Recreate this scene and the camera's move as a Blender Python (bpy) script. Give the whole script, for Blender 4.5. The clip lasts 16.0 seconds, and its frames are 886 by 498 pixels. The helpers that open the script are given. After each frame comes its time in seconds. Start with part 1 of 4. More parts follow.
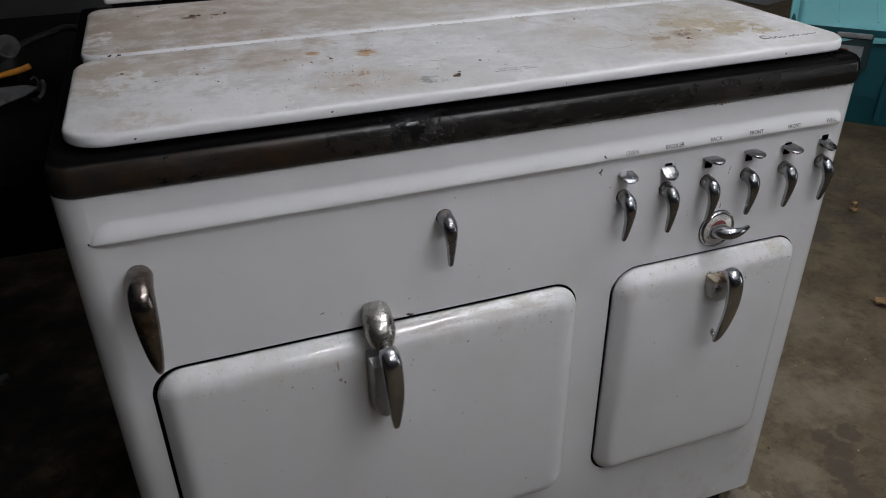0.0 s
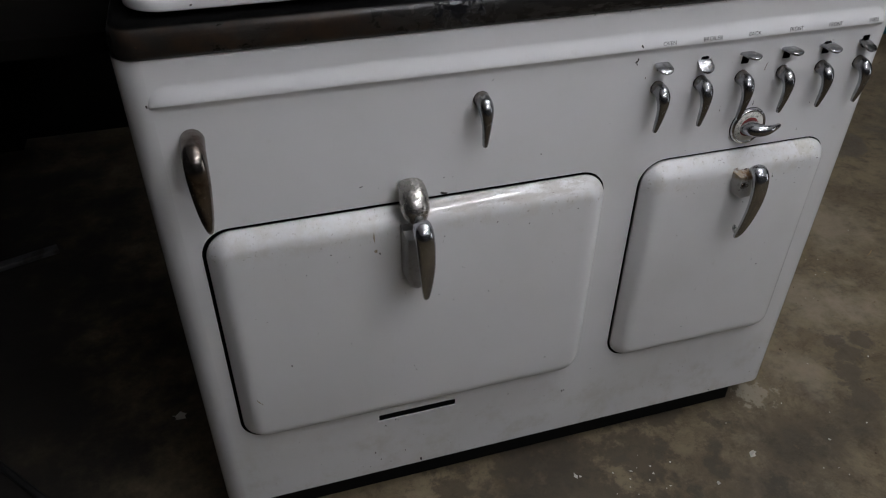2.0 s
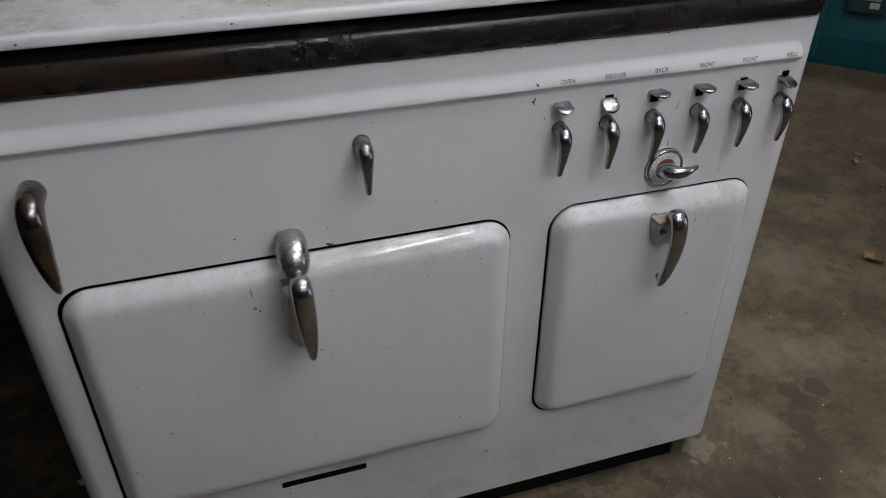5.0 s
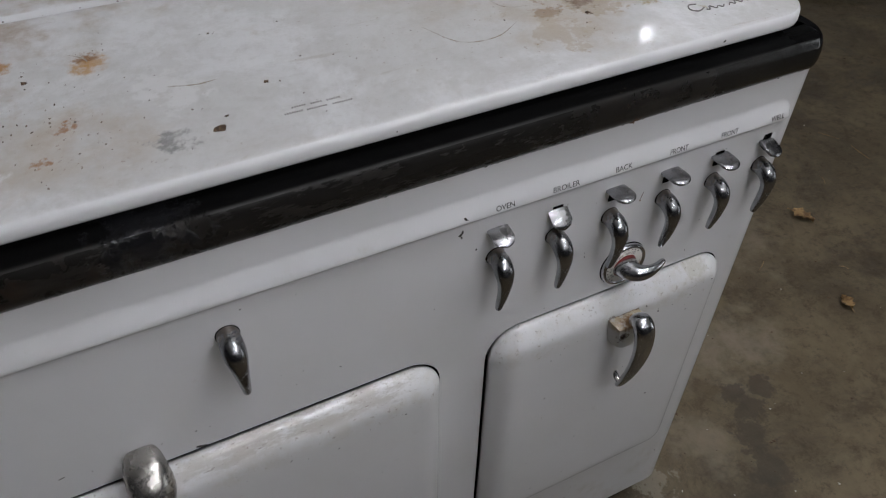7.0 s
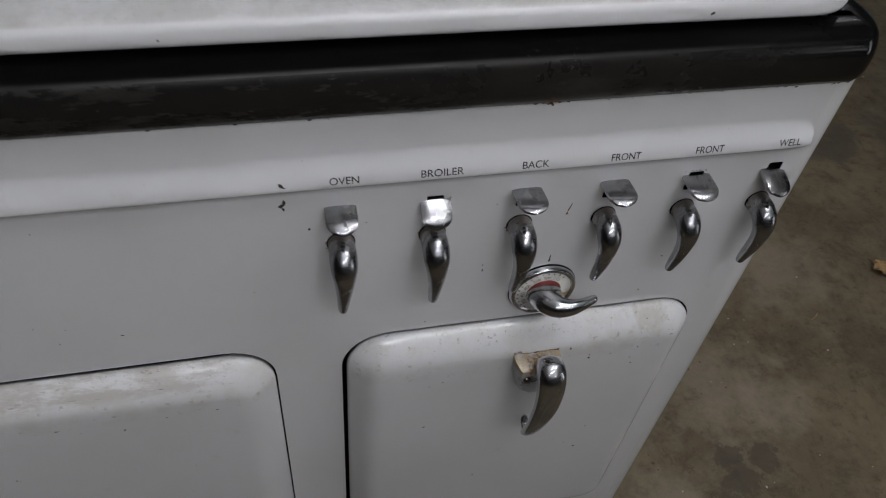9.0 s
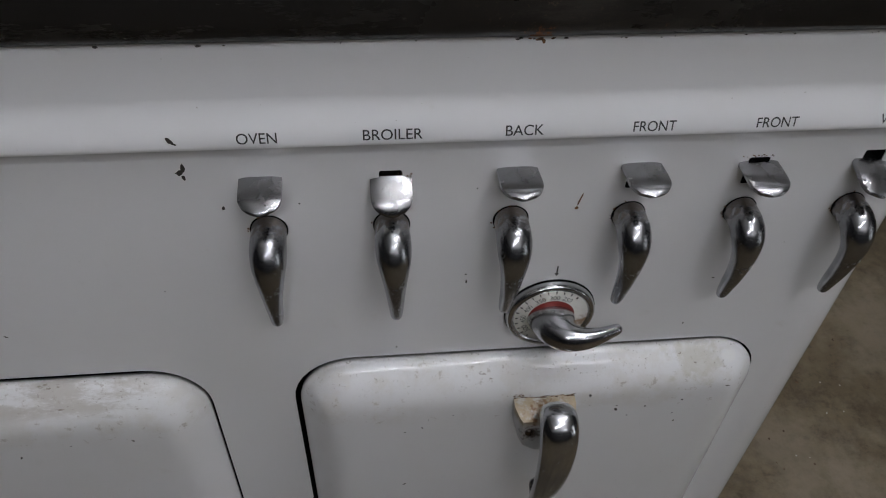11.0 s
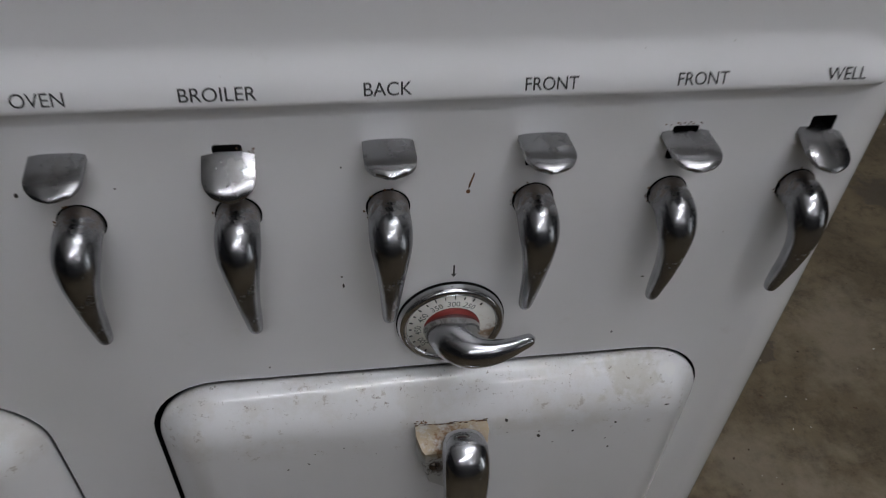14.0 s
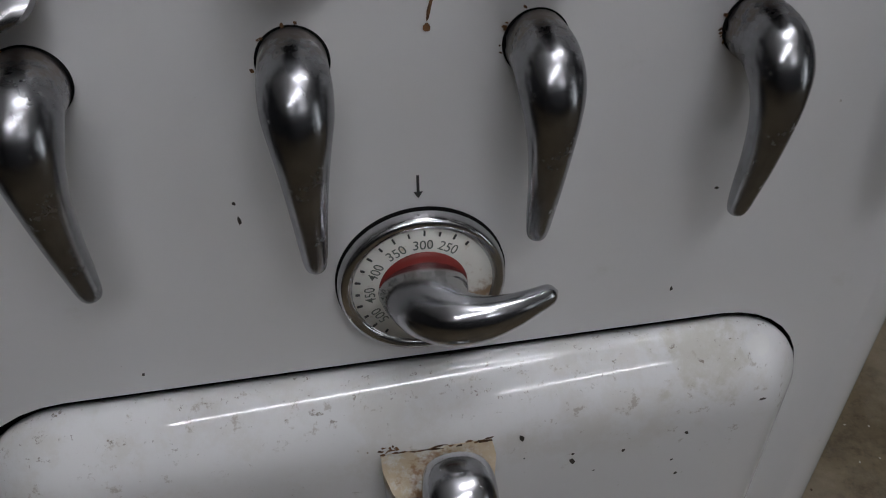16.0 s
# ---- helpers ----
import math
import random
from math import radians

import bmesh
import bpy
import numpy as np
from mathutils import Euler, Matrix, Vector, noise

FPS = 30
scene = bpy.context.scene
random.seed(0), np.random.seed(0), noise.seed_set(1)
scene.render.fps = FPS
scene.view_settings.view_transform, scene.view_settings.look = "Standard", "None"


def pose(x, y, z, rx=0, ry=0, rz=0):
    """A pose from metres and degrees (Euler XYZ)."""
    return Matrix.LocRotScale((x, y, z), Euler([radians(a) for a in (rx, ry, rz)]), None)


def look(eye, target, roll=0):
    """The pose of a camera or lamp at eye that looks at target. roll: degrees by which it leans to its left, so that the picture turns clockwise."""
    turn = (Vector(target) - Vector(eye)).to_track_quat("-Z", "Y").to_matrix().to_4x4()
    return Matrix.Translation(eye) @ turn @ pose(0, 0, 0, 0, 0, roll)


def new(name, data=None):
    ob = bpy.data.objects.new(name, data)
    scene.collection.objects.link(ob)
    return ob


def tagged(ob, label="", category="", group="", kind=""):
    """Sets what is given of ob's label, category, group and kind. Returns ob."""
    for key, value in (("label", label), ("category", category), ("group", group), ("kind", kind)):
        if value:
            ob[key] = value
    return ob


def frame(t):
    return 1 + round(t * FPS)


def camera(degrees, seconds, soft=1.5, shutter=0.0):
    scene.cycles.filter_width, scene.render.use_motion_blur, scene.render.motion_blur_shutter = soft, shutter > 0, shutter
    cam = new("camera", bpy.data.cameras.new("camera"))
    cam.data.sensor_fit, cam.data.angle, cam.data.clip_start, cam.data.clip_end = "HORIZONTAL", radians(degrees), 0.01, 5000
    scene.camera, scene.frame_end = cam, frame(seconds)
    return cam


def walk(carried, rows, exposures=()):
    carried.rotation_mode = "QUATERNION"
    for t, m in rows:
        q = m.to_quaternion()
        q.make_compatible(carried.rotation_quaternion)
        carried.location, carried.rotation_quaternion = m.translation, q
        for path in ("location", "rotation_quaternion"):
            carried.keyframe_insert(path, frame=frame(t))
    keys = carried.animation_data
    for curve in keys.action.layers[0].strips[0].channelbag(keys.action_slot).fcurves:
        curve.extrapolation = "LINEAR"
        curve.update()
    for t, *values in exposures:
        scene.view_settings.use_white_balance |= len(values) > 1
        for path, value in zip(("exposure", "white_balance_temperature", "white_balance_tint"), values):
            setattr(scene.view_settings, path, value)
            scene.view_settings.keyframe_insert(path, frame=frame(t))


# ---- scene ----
cam = camera(60.8, 16.0, soft=1.0, shutter=0.4)
EXPOSURES = [(0.0, -0.11), (2.0, -0.12), (3.5, -0.10), (6.0, -0.15), (7.5, -0.29), (9.0, -0.36), (12.5, -0.35), (16.0, -0.52)]
PATH = [
    (0, (0.1279, -0.6889, 1.0575), (0.6537, 0.7788, 0.158), -0.74),
    (0.5, (0.122, -0.706, 1.068), (0.685, 0.91, 0.032), -0.2),
    (1, (0.115, -0.726, 1.079), (0.636, 0.862, -0.018), -0.3),
    (1.5, (0.105, -0.742, 1.072), (0.592, 0.805, -0.099), 0.4),
    (2, (0.104, -0.737, 1.051), (0.579, 0.791, -0.149), 0.6),
    (2.5, (0.121, -0.732, 1.043), (0.565, 0.783, -0.184), 0.6),
    (3, (0.122, -0.73, 1.048), (0.585, 0.807, -0.146), 1.0),
    (3.5, (0.133, -0.73, 1.054), (0.616, 0.84, -0.088), 0.7),
    (6.0, (0.293, -0.6119, 1.0001), (0.7815, 0.7936, -0.0128), -0.5),
    (6.5, (0.3036, -0.4406, 0.9945), (0.97, 0.8161, -0.1067), 3.63),
    (7.0, (0.3514, -0.3888, 1.1032), (0.9532, 0.771, -0.1348), 0.99),
    (7.5, (0.3993, -0.376, 1.1129), (0.8421, 0.8591, -0.1193), 3.48),
    (8.0, (0.4502, -0.3188, 1.0699), (0.9479, 0.8169, -0.2349), 3.34),
    (8.5, (0.5019, -0.3325, 1.0489), (0.9619, 0.7969, -0.2751), 5.53),
    (9.0, (0.5698, -0.3238, 1.0155), (0.9302, 0.8333, -0.3153), 6.87),
    (11.5, (0.653, -0.263, 0.906), (0.814, 1.164, -0.485), 1.9),
    (12, (0.65, -0.258, 0.907), (0.794, 1.167, -0.488), 1.7),
    (12.5, (0.654, -0.258, 0.908), (0.817, 1.171, -0.482), 2.6),
    (13, (0.671, -0.26, 0.916), (0.883, 1.168, -0.47), 3.6),
    (13.5, (0.691, -0.264, 0.897), (0.941, 1.192, -0.451), 3.1),
    (14, (0.703, -0.236, 0.856), (0.958, 1.211, -0.501), 3.3),
    (14.5, (0.705, -0.206, 0.803), (0.979, 1.316, -0.465), 2.1),
    (15, (0.715, -0.186, 0.761), (0.969, 1.358, -0.485), 0.6),
    (15.5, (0.725, -0.175, 0.74), (0.981, 1.388, -0.482), -0.2),
    (16, (0.727, -0.174, 0.734), (0.995, 1.39, -0.485), -0.8),
]
walk(cam, [(t, look(eye, target, roll)) for t, eye, target, roll in PATH], EXPOSURES)

# ---------- light ----------
world = bpy.data.worlds.new("world")
scene.world = world
world.use_nodes = True
world.node_tree.nodes["Background"].inputs[0].default_value = (0.6, 0.66, 0.75, 1)
world.node_tree.nodes["Background"].inputs[1].default_value = 0.004
LAMP_FRONT, FILL_TOP, LAMP_FAR, LAMP_SIDE, DAYLIGHT = 53.0, 82.0, 35.0, 100.0, 2.2
scene.view_settings.exposure = 0.0


# ---------- materials ----------
class Mat:
    """Small node-building helper round one Principled material."""

    def __init__(self, name, base=(0.5, 0.5, 0.5), rough=0.5, metal=0.0, **more):
        self.m = bpy.data.materials.new(name)
        self.m.use_nodes = True
        self.t = self.m.node_tree
        self.b = self.t.nodes["Principled BSDF"]
        self.b.inputs["Base Color"].default_value = (*base, 1)
        self.b.inputs["Roughness"].default_value = rough
        self.b.inputs["Metallic"].default_value = metal
        for k, v in more.items():
            self.b.inputs[k.replace("_", " ")].default_value = v
        self.height = None

    def node(self, kind, **inputs):
        n = self.t.nodes.new(kind)
        for k, v in inputs.items():
            s = n.inputs[k.replace("_", " ")]
            if isinstance(v, bpy.types.NodeSocket):
                self.t.links.new(v, s)
            else:
                s.default_value = v
        return n

    def coords(self, space="Object"):
        return self.t.nodes.new("ShaderNodeTexCoord").outputs[space]

    def noise(self, scale, detail=4.0, rough=0.55, vector=None, distort=0.0):
        n = self.node("ShaderNodeTexNoise", Scale=scale, Detail=detail, Roughness=rough, Distortion=distort)
        self.t.links.new(vector or self.coords(), n.inputs["Vector"])
        return n.outputs["Fac"]

    def step(self, value, low, high, a=0.0, b=1.0):
        n = self.node("ShaderNodeMapRange", Value=value, From_Min=low, From_Max=high, To_Min=a, To_Max=b)
        n.interpolation_type = "SMOOTHSTEP"
        return n.outputs["Result"]

    def math(self, op, a, b=0.0):
        n = self.t.nodes.new("ShaderNodeMath")
        n.operation = op
        n.use_clamp = op in ("MULTIPLY", "ADD", "SUBTRACT", "MAXIMUM")
        for s, v in zip(n.inputs, (a, b)):
            if isinstance(v, bpy.types.NodeSocket):
                self.t.links.new(v, s)
            else:
                s.default_value = v
        return n.outputs[0]

    def paint(self, mask, colour, rough=None):
        """Lay a colour over the base where mask is 1."""
        for slot, value in (("Base Color", (*colour, 1)), ("Roughness", rough)):
            if value is None:
                continue
            s = self.b.inputs[slot]
            n = self.t.nodes.new("ShaderNodeMix")
            n.data_type = "RGBA" if slot == "Base Color" else "FLOAT"
            ins = [i for i in n.inputs if i.type == ("RGBA" if slot == "Base Color" else "VALUE")]
            fac, a, b = n.inputs[0], *ins[-2:]
            if s.is_linked:
                self.t.links.new(s.links[0].from_socket, a)
            else:
                a.default_value = s.default_value
            b.default_value = value
            self.t.links.new(mask, fac)
            out = [o for o in n.outputs if o.type == ("RGBA" if slot == "Base Color" else "VALUE")][-1]
            self.t.links.new(out, s)
        return self

    def rise(self, height, strength=0.2, distance=0.002):
        n = self.node("ShaderNodeBump", Strength=strength, Distance=distance, Height=height)
        if self.height is not None:
            self.t.links.new(self.height, n.inputs["Normal"])
        self.height = n.outputs["Normal"]
        self.t.links.new(self.height, self.b.inputs["Normal"])
        return self

    def blot(self, place, radius, scale=60.0, ragged=0.6, soft=0.0):
        """A mask of a ragged stain round a place of the object's own space."""
        sub = self.t.nodes.new("ShaderNodeVectorMath")
        sub.operation = "DISTANCE"
        self.t.links.new(self.coords(), sub.inputs[0])
        sub.inputs[1].default_value = place
        d = self.t.nodes.new("ShaderNodeMath")
        d.operation = "DIVIDE"
        self.t.links.new(sub.outputs["Value"], d.inputs[0])
        d.inputs[1].default_value = radius
        v = self.t.nodes.new("ShaderNodeMath")
        v.operation = "MULTIPLY_ADD"
        self.t.links.new(self.noise(scale, 6, 0.65), v.inputs[0])
        v.inputs[1].default_value = 4 * ragged
        self.t.links.new(d.outputs[0], v.inputs[2])
        return self.step(v.outputs[0], 0.45 - soft + 2 * ragged, 1.05 + soft + 2 * ragged, 1.0, 0.0)

    def height_band(self, axis, low, high):
        """0 below low, 1 above high along an axis of the object's own space."""
        x = self.node("ShaderNodeSeparateXYZ", Vector=self.coords())
        return self.step(x.outputs[axis], low, high)


def enamel(name, base=(0.74, 0.74, 0.75), rough=0.42):
    m = Mat(name, base, rough, Coat_Weight=0.8, Coat_Roughness=0.042)
    m.paint(m.step(m.noise(5, 5), 0.42, 0.75, 0, 0.35), (0.62, 0.62, 0.60))
    m.paint(m.step(m.noise(45, 6, 0.7), 0.60, 0.80, 0, 0.35), (0.55, 0.53, 0.49), 0.45)
    m.paint(m.step(m.noise(420, 2), 0.74, 0.80, 0, 0.5), (0.30, 0.26, 0.21), 0.6)
    m.rise(m.noise(7, 2), 0.10, 0.02)
    m.rise(m.noise(260, 2), 0.025, 0.0004)
    return m


WHITE = enamel("white_enamel")
low = WHITE.math("SUBTRACT", 1.0, WHITE.height_band("Z", 0.10, 0.24))
WHITE.paint(WHITE.math("MULTIPLY", WHITE.math("MULTIPLY", WHITE.step(WHITE.noise(150, 6, 0.75), 0.60, 0.68), WHITE.step(WHITE.noise(9, 5), 0.45, 0.62)), low), (0.33, 0.28, 0.22), 0.7)
WHITE.paint(WHITE.math("MULTIPLY", WHITE.math("MULTIPLY", WHITE.step(WHITE.noise(14, 8, 0.72), 0.46, 0.66), low), 0.55), (0.56, 0.54, 0.49), 0.5)
DOOR = enamel("door_enamel")
grime = DOOR.math("MULTIPLY", DOOR.step(DOOR.noise(38, 7, 0.72), 0.44, 0.62), DOOR.height_band("Z", 0.508, 0.526))
DOOR.paint(DOOR.math("MULTIPLY", grime, 0.4), (0.57, 0.54, 0.48), 0.5)
grime = DOOR.math("MULTIPLY", DOOR.step(DOOR.noise(150, 5, 0.7), 0.60, 0.68), DOOR.height_band("Z", 0.505, 0.520))
DOOR.paint(DOOR.math("MULTIPLY", grime, 0.45), (0.24, 0.18, 0.12), 0.7)
DOOR.paint(DOOR.math("MULTIPLY", DOOR.math("MULTIPLY", DOOR.blot((0.846, -0.011, 0.5495), 0.020, 70, 0.7, -0.1), DOOR.step(DOOR.noise(150, 5, 0.75), 0.30, 0.56, 0.55, 1.0)), 0.6), (0.50, 0.48, 0.405), 0.6)

# streaky grime and specks on the rolled upper edge of the oven door
along = DOOR.node("ShaderNodeMapping", Vector=DOOR.coords(), Scale=(26.0, 60.0, 95.0)).outputs[0]
edge = DOOR.math("MULTIPLY", DOOR.height_band("Z", 0.5335, 0.5415), DOOR.math("SUBTRACT", 1.0, DOOR.height_band("X", 0.505, 0.545)))
edge = DOOR.math("MULTIPLY", edge, DOOR.height_band("X", 0.26, 0.36))
DOOR.paint(DOOR.math("MULTIPLY", DOOR.math("MULTIPLY", DOOR.step(DOOR.noise(1.0, 8, 0.7, along), 0.42, 0.56), edge), 0.7), (0.43, 0.40, 0.36), 0.6)
DOOR.paint(DOOR.math("MULTIPLY", DOOR.math("MULTIPLY", DOOR.step(DOOR.noise(2.6, 6, 0.7, along), 0.60, 0.68), edge), 0.75), (0.20, 0.165, 0.13), 0.75)
specked = DOOR.math("MULTIPLY", DOOR.step(DOOR.noise(330, 4, 0.7), 0.62, 0.70), DOOR.height_band("Z", 0.536, 0.546))
DOOR.paint(DOOR.math("MULTIPLY", specked, 0.7), (0.14, 0.10, 0.07), 0.8)
DOOR.paint(DOOR.math("MULTIPLY", DOOR.blot((0.867, -0.009, 0.5470), 0.006, 160, 0.5, -0.1), 0.9), (0.76, 0.76, 0.75), 0.4)

LID = Mat("lid_enamel", (0.70, 0.70, 0.705), 0.42, Coat_Weight=0.4, Coat_Roughness=0.06)
# dirt settles on the level part and leaves the rolled rim clean
level = LID.step(LID.node("ShaderNodeSeparateXYZ", Vector=LID.t.nodes.new("ShaderNodeNewGeometry").outputs["Normal"]).outputs["Z"], 0.80, 0.975)


def soil(mask, amount, colour, rough=0.6):
    LID.paint(LID.math("MULTIPLY", LID.math("MULTIPLY", mask, level), amount), colour, rough)


soil(LID.step(LID.noise(6.0, 10, 0.70, distort=0.4), 0.40, 0.53), 0.80, (0.575, 0.57, 0.56), 0.5)
soil(LID.step(LID.noise(18, 10, 0.78, distort=0.4), 0.46, 0.60), 0.5, (0.53, 0.52, 0.505), 0.55)
soil(LID.step(LID.noise(3.0, 10, 0.74, distort=0.5), 0.48, 0.66), 0.28, (0.46, 0.42, 0.36), 0.6)
soil(LID.step(LID.noise(70, 9, 0.8), 0.46, 0.66), 0.4, (0.48, 0.465, 0.44), 0.6)
soil(LID.step(LID.noise(12, 8, 0.7, distort=2.5), 0.60, 0.70), 0.5, (0.66, 0.66, 0.65), 0.4)
rear = LID.math("MULTIPLY", LID.height_band("Y", 0.29, 0.33), LID.step(LID.noise(22, 9, 0.75, distort=0.5), 0.30, 0.60))
soil(rear, 0.75, (0.46, 0.42, 0.37), 0.6)
# broad brown patches
grain = LID.step(LID.noise(85, 9, 0.8), 0.30, 0.60, 0.6, 1.0)
for spot, size, colour, much in (
    ((0.09, 0.035, 0.8145), 0.026, (0.42, 0.345, 0.27), 0.6), ((0.045, 0.21, 0.8145), 0.055, (0.41, 0.335, 0.265), 0.7), ((0.23, 0.20, 0.8145), 0.055, (0.43, 0.35, 0.27), 0.65), ((0.14, 0.235, 0.8145), 0.055, (0.43, 0.36, 0.29), 0.6),
    ((0.32, 0.07, 0.8145), 0.040, (0.46, 0.38, 0.29), 0.55), ((0.83, 0.17, 0.8145), 0.060, (0.42, 0.37, 0.27), 0.7), ((0.70, 0.09, 0.8145), 0.045, (0.46, 0.39, 0.31), 0.5), ((0.63, 0.18, 0.8145), 0.045, (0.46, 0.40, 0.33), 0.4),
    # first one: real dirt, darkened further for the lamp's falloff at back left
    ((0.06, 0.40, 0.8161), 0.150, (0.34, 0.265, 0.20), 0.85), ((0.20, 0.42, 0.8161), 0.160, (0.39, 0.315, 0.25), 0.7), ((0.42, 0.40, 0.8161), 0.110, (0.43, 0.37, 0.29), 0.6), ((0.70, 0.44, 0.8161), 0.140, (0.43, 0.37, 0.29), 0.6),
):
    soil(LID.math("MULTIPLY", LID.blot(spot, size, 26, 1.2, 0.7), grain), min(1.0, much * 1.25), colour, 0.65)
for spot, size, colour, much in (
    ((0.065, 0.150, 0.8145), 0.030, (0.47, 0.405, 0.325), 0.75), ((0.095, 0.205, 0.8145), 0.040, (0.46, 0.39, 0.315), 0.7), ((0.055, 0.250, 0.8145), 0.028, (0.44, 0.37, 0.30), 0.75),
    ((0.815, 0.115, 0.8145), 0.032, (0.42, 0.34, 0.21), 0.95), ((0.835, 0.085, 0.8145), 0.018, (0.41, 0.33, 0.18), 0.95), ((0.775, 0.150, 0.8145), 0.034, (0.44, 0.37, 0.25), 0.9), ((0.74, 0.105, 0.8145), 0.026, (0.43, 0.36, 0.27), 0.85), ((0.69, 0.075, 0.8145), 0.022, (0.45, 0.39, 0.31), 0.8),
):
    soil(LID.math("MULTIPLY", LID.blot(spot, size * 1.2, 42, 1.6, -0.1), grain), much, colour, 0.6)
# wiped places with crisp edges
for spot, size in (((0.07, 0.165, 0.8145), 0.020), ((0.085, 0.150, 0.8145), 0.018), ((0.115, 0.070, 0.8145), 0.035), ((0.20, 0.050, 0.8145), 0.035), ((0.15, 0.12, 0.8145), 0.025), ((0.012, 0.34, 0.8161), 0.03), ((0.40, 0.11, 0.8145), 0.015), ((0.385, 0.125, 0.8145), 0.012)):
    soil(LID.blot(spot, size * 1.5, 48, 1.3), 0.85, (0.69, 0.685, 0.68), 0.35)
scratch = LID.node("ShaderNodeMapping", Vector=LID.coords(), Scale=(9.0, 80.0, 1.0), Rotation=(0, 0, 0.5)).outputs[0]
soil(LID.step(LID.noise(1.0, 8, 0.7, scratch), 0.63, 0.70), 0.35, (0.38, 0.33, 0.28))
# speckling and crusts
speckled = LID.step(LID.noise(6, 5, 0.6), 0.44, 0.60)
soil(LID.math("MULTIPLY", LID.step(LID.noise(200, 4, 0.7), 0.63, 0.71), speckled), 0.65, (0.25, 0.17, 0.11), 0.85)
soil(LID.step(LID.noise(55, 8, 0.78), 0.685, 0.73), 0.8, (0.20, 0.125, 0.075), 0.85)
soil(LID.step(LID.noise(28, 9, 0.8), 0.62, 0.74), 0.55, (0.34, 0.27, 0.20), 0.8)
for spot, size, colour, ragged in (
    ((0.347, 0.175, 0.8145), 0.013, (0.46, 0.25, 0.07), 0.7), ((0.345, 0.187, 0.8145), 0.007, (0.26, 0.13, 0.05), 1.0), ((0.283, 0.196, 0.8145), 0.009, (0.42, 0.22, 0.07), 0.7), ((0.32, 0.095, 0.8145), 0.006, (0.36, 0.19, 0.10), 1.2), ((0.30, 0.060, 0.8145), 0.005, (0.36, 0.21, 0.12), 1.2),
    ((0.379, 0.050, 0.8145), 0.010, (0.24, 0.235, 0.23), 1.0), ((0.164, 0.436, 0.8161), 0.012, (0.10, 0.06, 0.035), 1.0), ((0.20, 0.44, 0.8161), 0.008, (0.14, 0.08, 0.04), 1.0),
    ((0.735, 0.105, 0.8145), 0.010, (0.20, 0.13, 0.09), 1.2), ((0.70, 0.10, 0.8145), 0.012, (0.36, 0.27, 0.19), 1.4),
):
    soil(LID.math("MULTIPLY", LID.blot(spot, size * 1.1, 0.9 / size, ragged * 1.2, 0.15), grain), 1.0, colour, 0.75)
LID.t.links.new(LID.step(LID.noise(26, 8, 0.75, distort=0.8), 0.42, 0.60, 0.30, 0.03), LID.b.inputs["Coat Weight"])
LID.rise(LID.noise(300, 3), 0.08, 0.0006)
LID.rise(LID.noise(40, 4), 0.06, 0.002)

RAIL = Mat("worn_black_rail", (0.013, 0.012, 0.011), 0.27, Specular_IOR_Level=0.40)
RAIL.paint(RAIL.step(RAIL.noise(6, 6, 0.65), 0.46, 0.66, 0, 0.8), (0.024, 0.0195, 0.016), 0.38)
RAIL.paint(RAIL.step(RAIL.noise(70, 6, 0.75), 0.66, 0.74, 0, 0.8), (0.11, 0.06, 0.035), 0.7)
for place, size in (((0.06, 0.0, 0.784), 0.07), ((0.16, -0.004, 0.784), 0.07), ((0.24, -0.004, 0.782), 0.06)):
    RAIL.paint(RAIL.math("MULTIPLY", RAIL.math("MULTIPLY", RAIL.blot(place, size, 40, 1.2), RAIL.step(RAIL.noise(30, 9, 0.75), 0.40, 0.62)), 0.9), (0.030, 0.018, 0.011), 0.34)
RAIL.paint(RAIL.math("MULTIPLY", RAIL.blot((0.724, -0.003, 0.7605), 0.006, 260, 1.0), 0.9), (0.20, 0.075, 0.025), 0.8)
scuff = RAIL.node("ShaderNodeMapping", Vector=RAIL.coords(), Scale=(14.0, 60.0, 60.0)).outputs[0]
RAIL.paint(RAIL.step(RAIL.noise(1.0, 8, 0.75, scuff), 0.52, 0.70, 0, 0.6), (0.046, 0.041, 0.036), 0.44)
RAIL.paint(RAIL.step(RAIL.noise(240, 3, 0.6), 0.75, 0.79, 0, 0.5), (0.12, 0.10, 0.085), 0.6)
# shade under the lid, painted black along the top of the rail
lid_shade = RAIL.math("MULTIPLY", RAIL.height_band("Z", 0.7895, 0.7925), RAIL.step(RAIL.noise(45, 7, 0.7), 0.20, 0.34))
RAIL.paint(lid_shade, (0.003, 0.003, 0.003), 0.85)
RAIL.t.links.new(RAIL.step(lid_shade, 0.0, 1.0, 0.36, 0.03), RAIL.b.inputs["Specular IOR Level"])
RAIL.paint(RAIL.blot((0.940, 0.006, 0.780), 0.110, 14, 0.25, 0.35), (0.005, 0.005, 0.005), 0.10)
RAIL.paint(RAIL.math("MULTIPLY", RAIL.math("MULTIPLY", RAIL.blot((0.722, -0.005, 0.766), 0.028, 90, 0.8, 0.3), RAIL.step(RAIL.noise(330, 4, 0.7), 0.58, 0.66)), 0.6), (0.075, 0.052, 0.038), 0.7)
# the finish has crazed and lifted here
peel = RAIL.blot((0.345, -0.003, 0.790), 0.030, 90, 1.0)
RAIL.paint(peel, (0.009, 0.009, 0.010), 0.13)
RAIL.rise(RAIL.noise(26, 6), 0.14, 0.003)
RAIL.rise(RAIL.noise(190, 4), 0.1, 0.0008)
RAIL.rise(RAIL.math("MULTIPLY", peel, RAIL.noise(110, 2, 0.4)), 0.6, 0.003)

